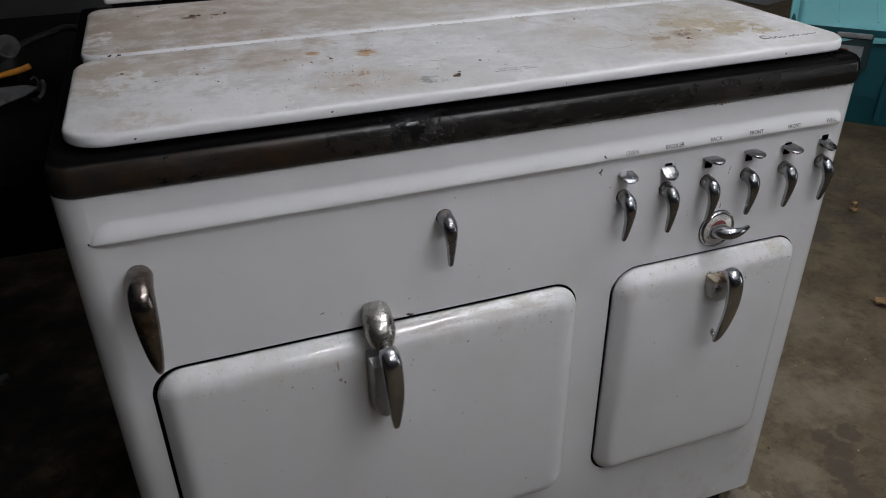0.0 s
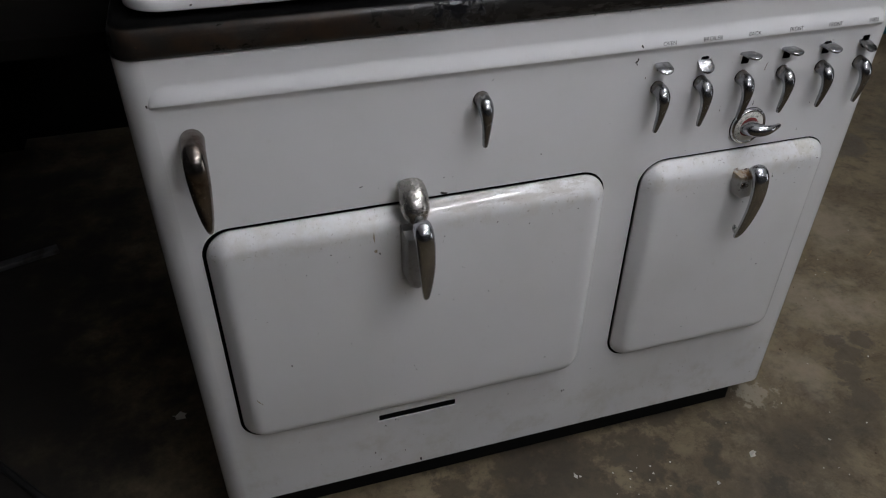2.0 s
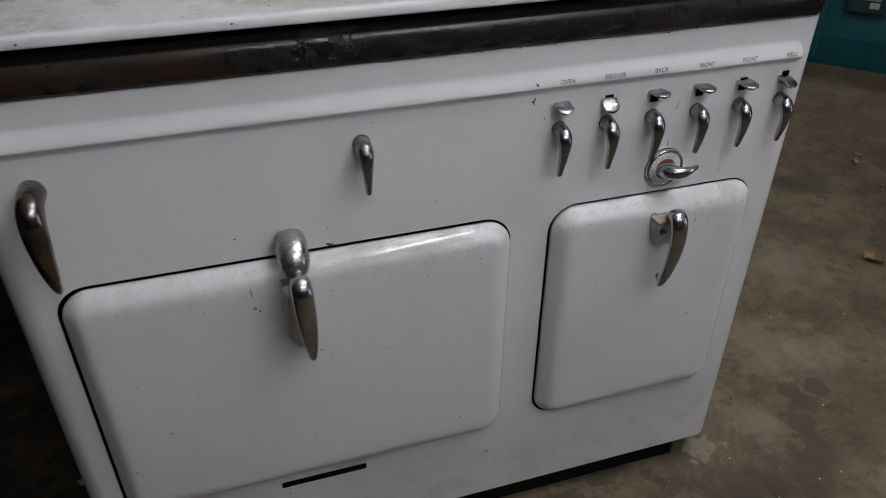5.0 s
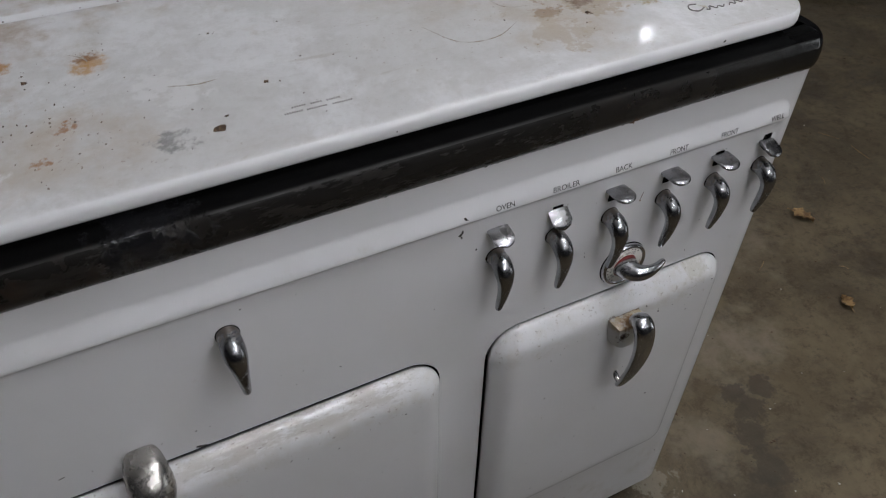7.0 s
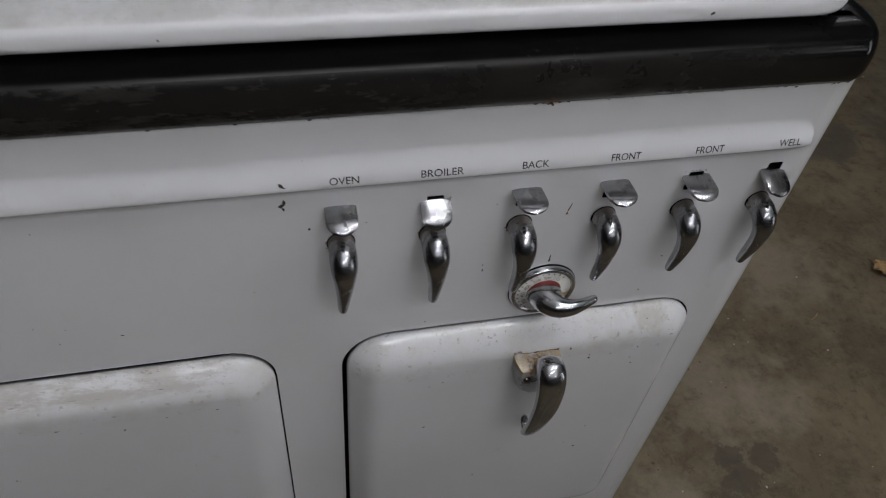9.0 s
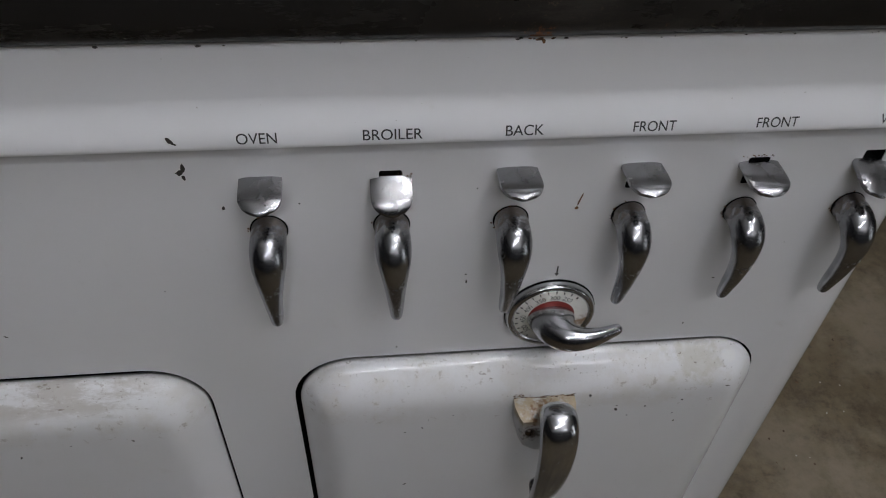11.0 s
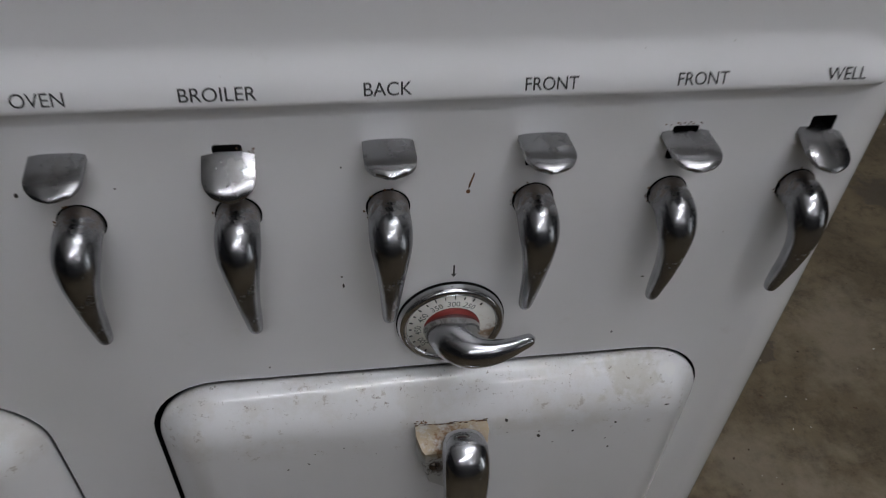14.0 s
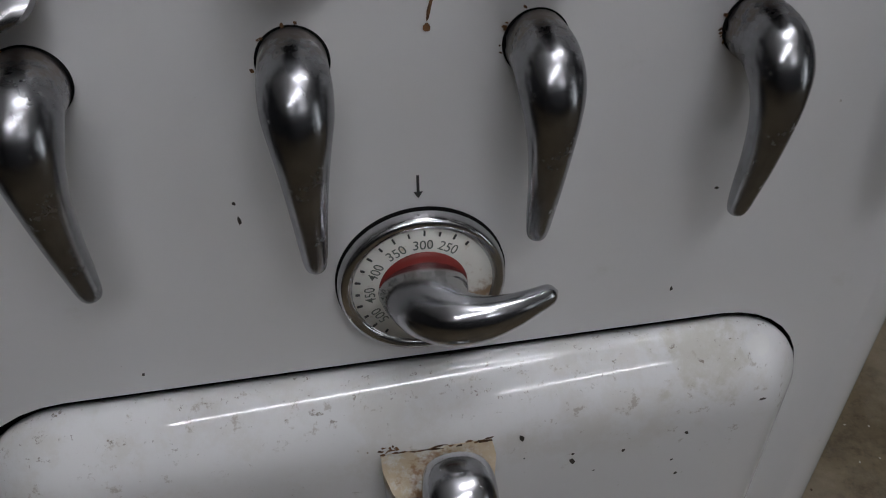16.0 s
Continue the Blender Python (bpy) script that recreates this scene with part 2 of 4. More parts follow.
CHROME = Mat("chrome", (0.56, 0.56, 0.57), 0.17, 1.0)
CHROME.paint(CHROME.step(CHROME.noise(60, 6, 0.7), 0.45, 0.70, 0, 0.7), (0.40, 0.39, 0.38), 0.28)
CHROME.paint(CHROME.step(CHROME.noise(330, 4, 0.7), 0.62, 0.74, 0, 0.8), (0.14, 0.11, 0.085), 0.55)
CHROME.rise(CHROME.noise(180, 3), 0.05, 0.001)
POLISHED = Mat("polished_chrome", (0.47, 0.475, 0.495), 0.18, 1.0)
POLISHED.paint(POLISHED.step(POLISHED.noise(30, 6, 0.7), 0.45, 0.70, 0, 0.6), (0.36, 0.36, 0.37), 0.27)
POLISHED.paint(POLISHED.step(POLISHED.noise(330, 4, 0.7), 0.64, 0.76, 0, 0.8), (0.12, 0.09, 0.07), 0.5)
SOFT = Mat("satin_chrome", (0.33, 0.33, 0.34), 0.25, 1.0)
SOFT.paint(SOFT.step(SOFT.noise(70, 6, 0.7), 0.45, 0.70, 0, 0.7), (0.26, 0.256, 0.25), 0.33)
SOFT.paint(SOFT.step(SOFT.noise(300, 5, 0.75), 0.66, 0.76, 0, 0.6), (0.16, 0.12, 0.09), 0.6)
WORN = Mat("worn_nickel", (0.355, 0.36, 0.378), 0.22, 1.0)
WORN.paint(WORN.step(WORN.noise(45, 7, 0.7), 0.42, 0.68, 0, 0.8), (0.205, 0.205, 0.212), 0.31)
WORN.paint(WORN.step(WORN.noise(260, 5, 0.75), 0.62, 0.76, 0, 0.5), (0.07, 0.055, 0.042), 0.6)
WORN.paint(WORN.math("MULTIPLY", WORN.blot((0.0, 0.0, 0.004), 0.013, 300, 0.5), 0.7), (0.24, 0.19, 0.15), 0.45)
WORN.rise(WORN.noise(160, 3), 0.06, 0.001)
TARNISHED = Mat("tarnished_chrome", (0.27, 0.24, 0.22), 0.18, 1.0)
TARNISHED.paint(TARNISHED.step(TARNISHED.noise(40, 6, 0.7), 0.40, 0.62, 0, 0.85), (0.11, 0.075, 0.058), 0.28)
TARNISHED.paint(TARNISHED.step(TARNISHED.noise(220, 5, 0.75), 0.62, 0.72, 0, 0.9), (0.09, 0.055, 0.035), 0.6)
SATIN = Mat("dull_nickel", (0.42, 0.405, 0.38), 0.24, 0.9)
SATIN.paint(SATIN.step(SATIN.noise(60, 8, 0.75), 0.42, 0.68, 0, 0.6), (0.34, 0.315, 0.285), 0.36)
SATIN.paint(SATIN.step(SATIN.noise(160, 6, 0.75), 0.69, 0.76, 0, 0.5), (0.24, 0.18, 0.13), 0.6)
SATIN.paint(SATIN.step(SATIN.noise(420, 3, 0.6), 0.70, 0.76, 0, 0.7), (0.10, 0.075, 0.055), 0.7)
slant = SATIN.node("ShaderNodeMapping", Vector=SATIN.coords(), Scale=(18.0, 18.0, 190.0), Rotation=(0, 0.6, 0)).outputs[0]
SATIN.paint(SATIN.step(SATIN.noise(1.0, 5, 0.6, slant), 0.62, 0.70, 0, 0.6), (0.20, 0.175, 0.155), 0.5)
BLOCK = Mat("grey_cast_nickel", (0.36, 0.355, 0.35), 0.36, 0.7)
BLOCK.paint(BLOCK.step(BLOCK.noise(60, 8, 0.75), 0.42, 0.68, 0, 0.7), (0.23, 0.22, 0.21), 0.45)
RUSTED = Mat("rust_stained_nickel", (0.50, 0.505, 0.50), 0.34, 0.45)
RUSTED.paint(RUSTED.step(RUSTED.noise(90, 7, 0.75), 0.50, 0.72, 0, 0.6), (0.42, 0.41, 0.385), 0.5)
upper = RUSTED.math("MULTIPLY", RUSTED.height_band("Z", 0.009, 0.016), RUSTED.step(RUSTED.noise(120, 7, 0.75), 0.30, 0.55))
RUSTED.paint(RUSTED.math("MULTIPLY", upper, 0.8), (0.38, 0.29, 0.17), 0.7)
RUSTED.paint(RUSTED.math("MULTIPLY", RUSTED.blot((0.0, -0.030, 0.018), 0.010, 320, 1.0, 0.2), 0.85), (0.24, 0.12, 0.045), 0.85)
RUSTED.paint(RUSTED.math("MULTIPLY", RUSTED.blot((-0.008, -0.034, 0.004), 0.007, 320, 1.0, 0.2), 0.85), (0.07, 0.045, 0.03), 0.85)
# near-black that puts the shade of gaps and hollows into the colour
CAVITY = Mat("shaded_cavity", (0.006, 0.006, 0.006), 0.9, Specular_IOR_Level=0.05)
KICK = Mat("black_base", (0.006, 0.006, 0.0055), 0.85, Specular_IOR_Level=0.12)
KICK.paint(KICK.step(KICK.noise(20, 5), 0.5, 0.7, 0, 0.6), (0.014, 0.012, 0.010), 0.9)
INK = Mat("black_ink", (0.03, 0.03, 0.03), 0.55)
NUMBER = Mat("faded_green_print", (0.12, 0.135, 0.12), 0.6)
CHIP = Mat("exposed_iron", (0.034, 0.028, 0.024), 0.6)
RUST = Mat("rust", (0.17, 0.085, 0.035), 0.9)
RUST.paint(RUST.step(RUST.noise(300, 4), 0.45, 0.6), (0.07, 0.035, 0.018))
DRIP = Mat("dried_drip", (0.30, 0.25, 0.17), 0.6)
DRIP.paint(DRIP.step(DRIP.noise(400, 4), 0.45, 0.6), (0.42, 0.38, 0.30))
CRUMB = Mat("dried_dirt", (0.07, 0.045, 0.03), 0.95)
CRUMB.paint(CRUMB.step(CRUMB.noise(300, 4), 0.45, 0.6), (0.15, 0.10, 0.06))
TRAIL = Mat("dried_spill", (0.30, 0.26, 0.21), 0.7)
TRAIL.paint(TRAIL.step(TRAIL.noise(160, 4), 0.42, 0.6), (0.46, 0.43, 0.39), 0.6)
FACE = Mat("dial_face", (0.72, 0.71, 0.66), 0.4)
FACE.paint(FACE.step(FACE.noise(130, 5, 0.7), 0.58, 0.70, 0, 0.7), (0.40, 0.31, 0.20), 0.6)
FACE.paint(FACE.math("MULTIPLY", FACE.blot((0.0180, -0.0045, -0.0050), 0.0050, 260, 0.9, 0.2), 0.9), (0.27, 0.15, 0.06), 0.7)
RED = Mat("red_enamel", (0.20, 0.022, 0.018), 0.45)
RED.paint(RED.step(RED.noise(140, 5, 0.7), 0.52, 0.66, 0, 0.85), (0.12, 0.035, 0.02), 0.7)

FLOOR = Mat("stained_concrete", (0.135, 0.101, 0.056), 0.72)
FLOOR.paint(FLOOR.step(FLOOR.noise(1.7, 7, 0.62), 0.38, 0.66), (0.084, 0.063, 0.036), 0.64)
FLOOR.paint(FLOOR.step(FLOOR.noise(5.0, 10, 0.73, distort=0.3), 0.40, 0.64, 0, 0.75), (0.215, 0.168, 0.102), 0.8)
FLOOR.paint(FLOOR.step(FLOOR.noise(3.1, 10, 0.72, distort=0.3), 0.50, 0.66, 0, 0.75), (0.040, 0.030, 0.018), 0.5)
FLOOR.paint(FLOOR.step(FLOOR.noise(15, 9, 0.78, distort=0.4), 0.48, 0.66, 0, 0.6), (0.056, 0.041, 0.023), 0.8)
FLOOR.paint(FLOOR.step(FLOOR.noise(40, 9, 0.8), 0.50, 0.66, 0, 0.55), (0.042, 0.031, 0.019), 0.85)
FLOOR.paint(FLOOR.step(FLOOR.noise(12, 10, 0.78), 0.52, 0.74, 0, 0.6), (0.215, 0.177, 0.116), 0.8)
FLOOR.paint(FLOOR.step(FLOOR.noise(24, 8, 0.75), 0.64, 0.72, 0, 0.6), (0.19, 0.105, 0.045), 0.8)
FLOOR.paint(FLOOR.step(FLOOR.noise(130, 5, 0.75), 0.62, 0.72, 0, 0.4), (0.20, 0.167, 0.116), 0.85)
FLOOR.paint(FLOOR.math("MULTIPLY", FLOOR.blot((0.945, 0.012, 0.000), 0.035, 55, 1.3), 0.65), (0.30, 0.267, 0.209), 0.8)
# real dark stain, enlarged to paint in the shadow before the stove's base
FLOOR.paint(FLOOR.math("MULTIPLY", FLOOR.blot((0.55, -0.12, 0.0), 0.26, 14, 1.5), 0.7), (0.034, 0.025, 0.016), 0.6)
for spot, size in (((1.22, 0.20, 0.0), 0.085), ((1.30, 0.16, 0.0), 0.06), ((1.06, 0.03, 0.0), 0.05), ((1.45, 0.42, 0.0), 0.10)):
    FLOOR.paint(FLOOR.math("MULTIPLY", FLOOR.blot(spot, size, 18, 1.1, 0.5), 0.6), (0.27, 0.225, 0.165), 0.75)
# deep shade left of the stove, painted near-black into the concrete
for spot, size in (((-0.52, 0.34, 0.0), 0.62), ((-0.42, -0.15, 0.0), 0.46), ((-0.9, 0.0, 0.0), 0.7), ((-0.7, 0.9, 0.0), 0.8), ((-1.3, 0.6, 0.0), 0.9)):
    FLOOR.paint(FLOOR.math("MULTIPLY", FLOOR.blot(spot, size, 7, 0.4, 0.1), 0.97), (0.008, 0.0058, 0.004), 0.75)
for spot, size in (((1.185, 0.085, 0.0), 0.026), ((1.188, 0.045, 0.0), 0.032), ((1.155, 0.005, 0.0), 0.040), ((1.130, -0.045, 0.0), 0.046), ((1.24, 0.075, 0.0), 0.030), ((1.28, 0.42, 0.0), 0.05), ((1.10, -0.35, 0.0), 0.05), ((1.75, 0.75, 0.0), 0.09),
                   ((0.826, -0.012, 0.0), 0.018), ((0.717, -0.046, 0.0), 0.016), ((0.70, -0.066, 0.0), 0.011), ((0.636, -0.051, 0.0), 0.017), ((0.50, -0.026, 0.0), 0.013)):
    FLOOR.paint(FLOOR.math("MULTIPLY", FLOOR.blot(spot, size, 0.9 / size, 0.9, -0.12), 0.72), (0.052, 0.040, 0.025), 0.5)
FLOOR.rise(FLOOR.noise(9, 7, 0.6), 0.25, 0.01)
FLOOR.rise(FLOOR.noise(60, 8, 0.75), 0.35, 0.004)
FLOOR.rise(FLOOR.noise(260, 5, 0.7), 0.35, 0.0015)
WALL = Mat("grey_wallboard", (0.058, 0.058, 0.061), 0.85)
WALL.paint(WALL.step(WALL.noise(2.5, 6), 0.4, 0.7, 0, 0.6), (0.044, 0.044, 0.046))
WALL.rise(WALL.noise(90, 4), 0.1, 0.002)
CEIL = Mat("ceiling_paint", (0.78, 0.78, 0.77), 0.9)
CEIL.paint(CEIL.step(CEIL.noise(3, 5), 0.4, 0.7, 0, 0.5), (0.70, 0.69, 0.67))
TEAL = Mat("teal_plastic", (0.010, 0.112, 0.140), 0.42)
TEAL.paint(TEAL.step(TEAL.noise(9, 6), 0.45, 0.7, 0, 0.5), (0.014, 0.095, 0.115), 0.55)
TEAL_DARK = Mat("dark_teal_plastic", (0.018, 0.045, 0.050), 0.5)
TEAL_DARK.paint(TEAL_DARK.step(TEAL_DARK.noise(30, 5), 0.45, 0.7, 0, 0.5), (0.012, 0.03, 0.034), 0.6)
TEAL_LID = Mat("pale_teal_plastic", (0.28, 0.80, 0.85), 0.42)
TEAL_LID.paint(TEAL_LID.step(TEAL_LID.noise(8, 6), 0.45, 0.7, 0, 0.5), (0.27, 0.72, 0.77), 0.55)
GREY_PLASTIC = Mat("grey_plastic", (0.34, 0.35, 0.36), 0.45)
GREY_PLASTIC.paint(GREY_PLASTIC.step(GREY_PLASTIC.noise(20, 5), 0.45, 0.7, 0, 0.5), (0.11, 0.11, 0.11), 0.6)
CLEAR_TUB = Mat("cloudy_plastic", (0.42, 0.47, 0.52), 0.35)
CLEAR_TUB.paint(CLEAR_TUB.step(CLEAR_TUB.noise(6, 5), 0.45, 0.7, 0, 0.5), (0.33, 0.36, 0.40), 0.5)
PAPER = Mat("paper", (0.55, 0.53, 0.50), 0.8)
PAPER.paint(PAPER.step(PAPER.noise(40, 5), 0.45, 0.7, 0, 0.5), (0.42, 0.40, 0.37))
PRINT = Mat("label_print", (0.30, 0.05, 0.04), 0.6)
LEAF = Mat("dry_leaf", (0.40, 0.26, 0.11), 0.8)
LEAF.paint(LEAF.step(LEAF.noise(90, 5), 0.4, 0.65), (0.19, 0.11, 0.05))
FLECK = Mat("paint_fleck", (0.52, 0.50, 0.45), 0.7)
# timber taken to near-black, so its colour carries the deep shade there
TIMBER = Mat("shade_black_timber", (0.005, 0.0045, 0.004), 0.95, Specular_IOR_Level=0.05)
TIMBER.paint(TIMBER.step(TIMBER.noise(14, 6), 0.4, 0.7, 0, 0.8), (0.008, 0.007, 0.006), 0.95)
ORANGE = Mat("orange_plastic", (0.62, 0.24, 0.02), 0.45)
ORANGE.paint(ORANGE.step(ORANGE.noise(60, 5), 0.5, 0.7, 0, 0.6), (0.30, 0.12, 0.02), 0.6)
STEEL = Mat("dull_steel", (0.20, 0.20, 0.21), 0.45, 0.7)
STEEL.paint(STEEL.step(STEEL.noise(40, 6), 0.45, 0.65, 0, 0.7), (0.10, 0.09, 0.08), 0.6)
RUBBER = Mat("black_rubber", (0.007, 0.007, 0.007), 0.6)
RUBBER.paint(RUBBER.step(RUBBER.noise(40, 5), 0.5, 0.7, 0, 0.6), (0.016, 0.014, 0.012), 0.7)
HOUSING = Mat("lamp_housing", (0.6, 0.6, 0.6), 0.5)


def glow(name, colour, strength):
    m = Mat(name, (0.8, 0.8, 0.8), 0.6)
    m.b.inputs["Emission Color"].default_value = (*colour, 1)
    m.b.inputs["Emission Strength"].default_value = strength
    return m


# ---------- geometry helpers ----------
from mathutils.geometry import tessellate_polygon


def mesh_of(name, verts, faces, smooth=True):
    me = bpy.data.meshes.new(name)
    me.from_pydata([tuple(v) for v in verts], [], faces)
    bm = bmesh.new()
    bm.from_mesh(me)
    bmesh.ops.recalc_face_normals(bm, faces=bm.faces)
    for f in bm.faces:
        f.smooth = smooth
    bm.to_mesh(me)
    bm.free()
    return me


def part(name, me, mat, parent=None, label="", sharp=None):
    ob = new(name, me)
    me.materials.clear()
    me.materials.append(mat.m)
    if parent is not None:
        ob.parent = parent
    if sharp is not None:
        me.set_sharp_from_angle(angle=radians(sharp))
    if label:
        ob["label"] = label
    return ob


def thing(name, label, category, group="", kind="", at=(0, 0, 0)):
    ob = new(name)
    ob.location = at
    ob.empty_display_size = 0.05
    return tagged(ob, label, category, group, kind)


def rounded(x0, z0, x1, z1, r, n=8):
    """A rounded rectangle, counter-clockwise, as (u, v) pairs."""
    out = []
    for cx, cz, a in ((x1 - r, z1 - r, 0), (x0 + r, z1 - r, 90), (x0 + r, z0 + r, 180), (x1 - r, z0 + r, 270)):
        for k in range(n + 1):
            t = radians(a + 90 * k / n)
            out.append((cx + r * math.cos(t), cz + r * math.sin(t)))
    return out


def rings(loops, cap_start=True, cap_end=True):
    """Verts and faces of a skin over loops of equally many points."""
    n = len(loops[0])
    verts = [p for loop in loops for p in loop]
    faces = []
    for i in range(len(loops) - 1):
        for j in range(n):
            k = (j + 1) % n
            faces.append((i * n + j, i * n + k, (i + 1) * n + k, (i + 1) * n + j))
    if cap_start:
        faces.append(tuple(range(n)))
    if cap_end:
        faces.append(tuple(range((len(loops) - 1) * n, len(loops) * n)))
    return verts, faces


def box(x0, y0, z0, x1, y1, z1, bevel=0.0):
    bm = bmesh.new()
    bmesh.ops.create_cube(bm, size=1)
    for v in bm.verts:
        v.co = (x0 + (v.co.x + 0.5) * (x1 - x0), y0 + (v.co.y + 0.5) * (y1 - y0), z0 + (v.co.z + 0.5) * (z1 - z0))
    if bevel:
        bmesh.ops.bevel(bm, geom=bm.edges[:], offset=bevel, segments=3, affect="EDGES", profile=0.5)
    me = bpy.data.meshes.new("box")
    bm.to_mesh(me)
    bm.free()
    return me


def spline(points, per=8):
    """Catmull-Rom through rows of numbers."""
    p = [np.array(q, float) for q in points]
    p = [2 * p[0] - p[1]] + p + [2 * p[-1] - p[-2]]
    out = []
    for i in range(1, len(p) - 2):
        for k in range(per):
            t = k / per
            a, b, c, d = p[i - 1 : i + 3]
            out.append(0.5 * (2 * b + (c - a) * t + (2 * a - 5 * b + 4 * c - d) * t * t + (3 * b - a - 3 * c + d) * t ** 3))
    out.append(p[-2])
    return out


def horn(rows, segs=24, power=2.0, per=7, crest=0.0):
    """A tapered bar that bends in the y-z plane. Rows: y, z, half width, half depth. crest sharpens the outer side to a ridge."""
    fine = spline(rows, per)
    loops = []
    for i, (y, z, a, b) in enumerate(fine):
        before, after = fine[max(i - 1, 0)], fine[min(i + 1, len(fine) - 1)]
        t = np.array([after[0] - before[0], after[1] - before[1]])
        t = t / (np.linalg.norm(t) + 1e-9)
        n = np.array([t[1], -t[0]])
        loop = []
        for k in range(segs):
            w = 2 * math.pi * k / segs
            c, s = math.cos(w), math.sin(w)
            u = math.copysign(abs(c) ** (2 / power), c) * max(a, 3e-4)
            v = math.copysign(abs(s) ** (2 / power), s) * max(b, 3e-4)
            v *= 1 + crest * max(0.0, -s) * (1 - abs(c))
            loop.append((u, y + n[0] * v, z + n[1] * v))
        loops.append(loop)
    return rings(loops)


def tube(points, radius, segs=14, per=8):
    """A round bar along any line of points."""
    fine = spline(points, per)
    loops, up = [], Vector((0.13, 0.21, 0.97))
    for i, p in enumerate(fine):
        t = Vector(fine[min(i + 1, len(fine) - 1)] - fine[max(i - 1, 0)]).normalized()
        side = t.cross(up).normalized()
        other = side.cross(t)
        loops.append([tuple(Vector(p) + radius * (math.cos(w) * side + math.sin(w) * other)) for w in np.arange(segs) * 2 * math.pi / segs])
    return rings(loops)


def revolve(rows, segs=48):
    """A turned form round the y axis. Rows: radius, y."""
    loops = [[(r * math.cos(w), y, r * math.sin(w)) for w in np.arange(segs) * 2 * math.pi / segs] for r, y in rows]
    return rings(loops)


def pillow(x0, z0, x1, z1, r, profile, n=8):
    """A panel in the x-z plane with a shaped rim. Profile rows: inset, y."""
    return rings([[(u, y, v) for u, v in rounded(x0 + i, z0 + i, x1 - i, z1 - i, max(r - i, 0.004), n)] for i, y in profile])


def slab(x0, y0, x1, y1, r, profile, n=8):
    """A lying panel with a shaped rim. Profile rows: inset, z."""
    return rings([[(u, v, z) for u, v in rounded(x0 + i, y0 + i, x1 - i, y1 - i, max(r - i, 0.004), n)] for i, z in profile])


def plate(outer, holes, front):
    """A flat sheet in the x-z plane with holes."""
    loops = [[Vector((u, v, 0)) for u, v in loop] for loop in [outer, *holes]]
    flat = [p for loop in loops for p in loop]
    verts = [(p.x, front, p.y) for p in flat]
    return verts[: len(flat)], [tuple(f) for f in tessellate_polygon(loops)]


def lettering(text, width, height, matrix, mat, parent, name="lettering"):
    """Words in the built-in font, fitted to a width and a capital height, as a thin mesh."""
    cu = bpy.data.curves.new(name, "FONT")
    cu.body, cu.align_x, cu.offset, cu.size = text, "CENTER", 0.004, 1.0
    tmp = bpy.data.objects.new(name, cu)
    me = bpy.data.meshes.new_from_object(tmp)
    bpy.data.objects.remove(tmp)
    co = np.array([v.co for v in me.vertices])
    low, high = co.min(0), co.max(0)
    for v in me.vertices:
        x = (v.co.x - (low[0] + high[0]) / 2) / (high[0] - low[0]) * width
        z = (v.co.y - (low[1] + high[1]) / 2) / (high[1] - low[1]) * height
        v.co = matrix @ Vector((x, 0, z))
    return part(name, me, mat, parent)


# ---------- the garage ----------
X0, X1, Y0, Y1, TOP = -2.4, 4.4, -4.0, 3.9, 2.6
DOOR_Y0, DOOR_Y1 = -2.3, -1.55  # the open side door in the east wall
PANE_Y0, PANE_Y1 = -3.45, -3.0  # two small windows, one over the other
sheet = [(X0 + (X1 - X0) * i / 40, Y0 + (Y1 - Y0) * j / 40, 0.0) for j in range(41) for i in range(41)]
quads = [(j * 41 + i, j * 41 + i + 1, j * 41 + i + 42, j * 41 + i + 41) for j in range(40) for i in range(40)]
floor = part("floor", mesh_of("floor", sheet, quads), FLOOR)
tagged(floor, "brown-grey stained concrete floor with painted-in shade and paint flecks", "floor", kind="structure")
for name, b in (("wall_north", (X0, Y1, 0, X1, Y1 + 0.12, TOP)), ("wall_south", (X0, Y0 - 0.12, 0, X1, Y0, TOP)),
                ("wall_west", (X0 - 0.12, Y0 - 0.12, 0, X0, Y1 + 0.12, TOP)), ("wall_east", (X1, DOOR_Y1, 0, X1 + 0.12, Y1 + 0.12, TOP)),
                ("wall_east_end", (X1, Y0 - 0.12, 0, X1 + 0.12, PANE_Y0, TOP)), ("wall_east_lintel", (X1, DOOR_Y0, 2.1, X1 + 0.12, DOOR_Y1, TOP)),
                ("wall_east_pier", (X1, PANE_Y1, 0, X1 + 0.12, DOOR_Y0, TOP)), ("wall_east_breast", (X1, PANE_Y0, 0, X1 + 0.12, PANE_Y1, 0.75)),
                ("wall_east_rail", (X1, PANE_Y0, 1.15, X1 + 0.12, PANE_Y1, 1.45)), ("wall_east_head", (X1, PANE_Y0, 1.85, X1 + 0.12, PANE_Y1, TOP))):
    tagged(part(name, box(*b), WALL), "plain grey painted garage wallboard in deep shade", "wall", kind="structure")
tagged(part("ceiling", box(X0 - 0.12, Y0 - 0.12, TOP, X1 + 0.12, Y1 + 0.12, TOP + 0.1), CEIL), "plain pale garage ceiling", "ceiling", kind="structure")
tagged(part("backdrop", box(X1 + 0.5, PANE_Y0 - 0.6, -0.02, X1 + 0.52, DOOR_Y1 + 0.6, 2.5), glow("overcast_daylight", (0.92, 0.96, 1.0), DAYLIGHT)), "bright overcast daylight outside the doorway and windows", "backdrop", kind="structure")


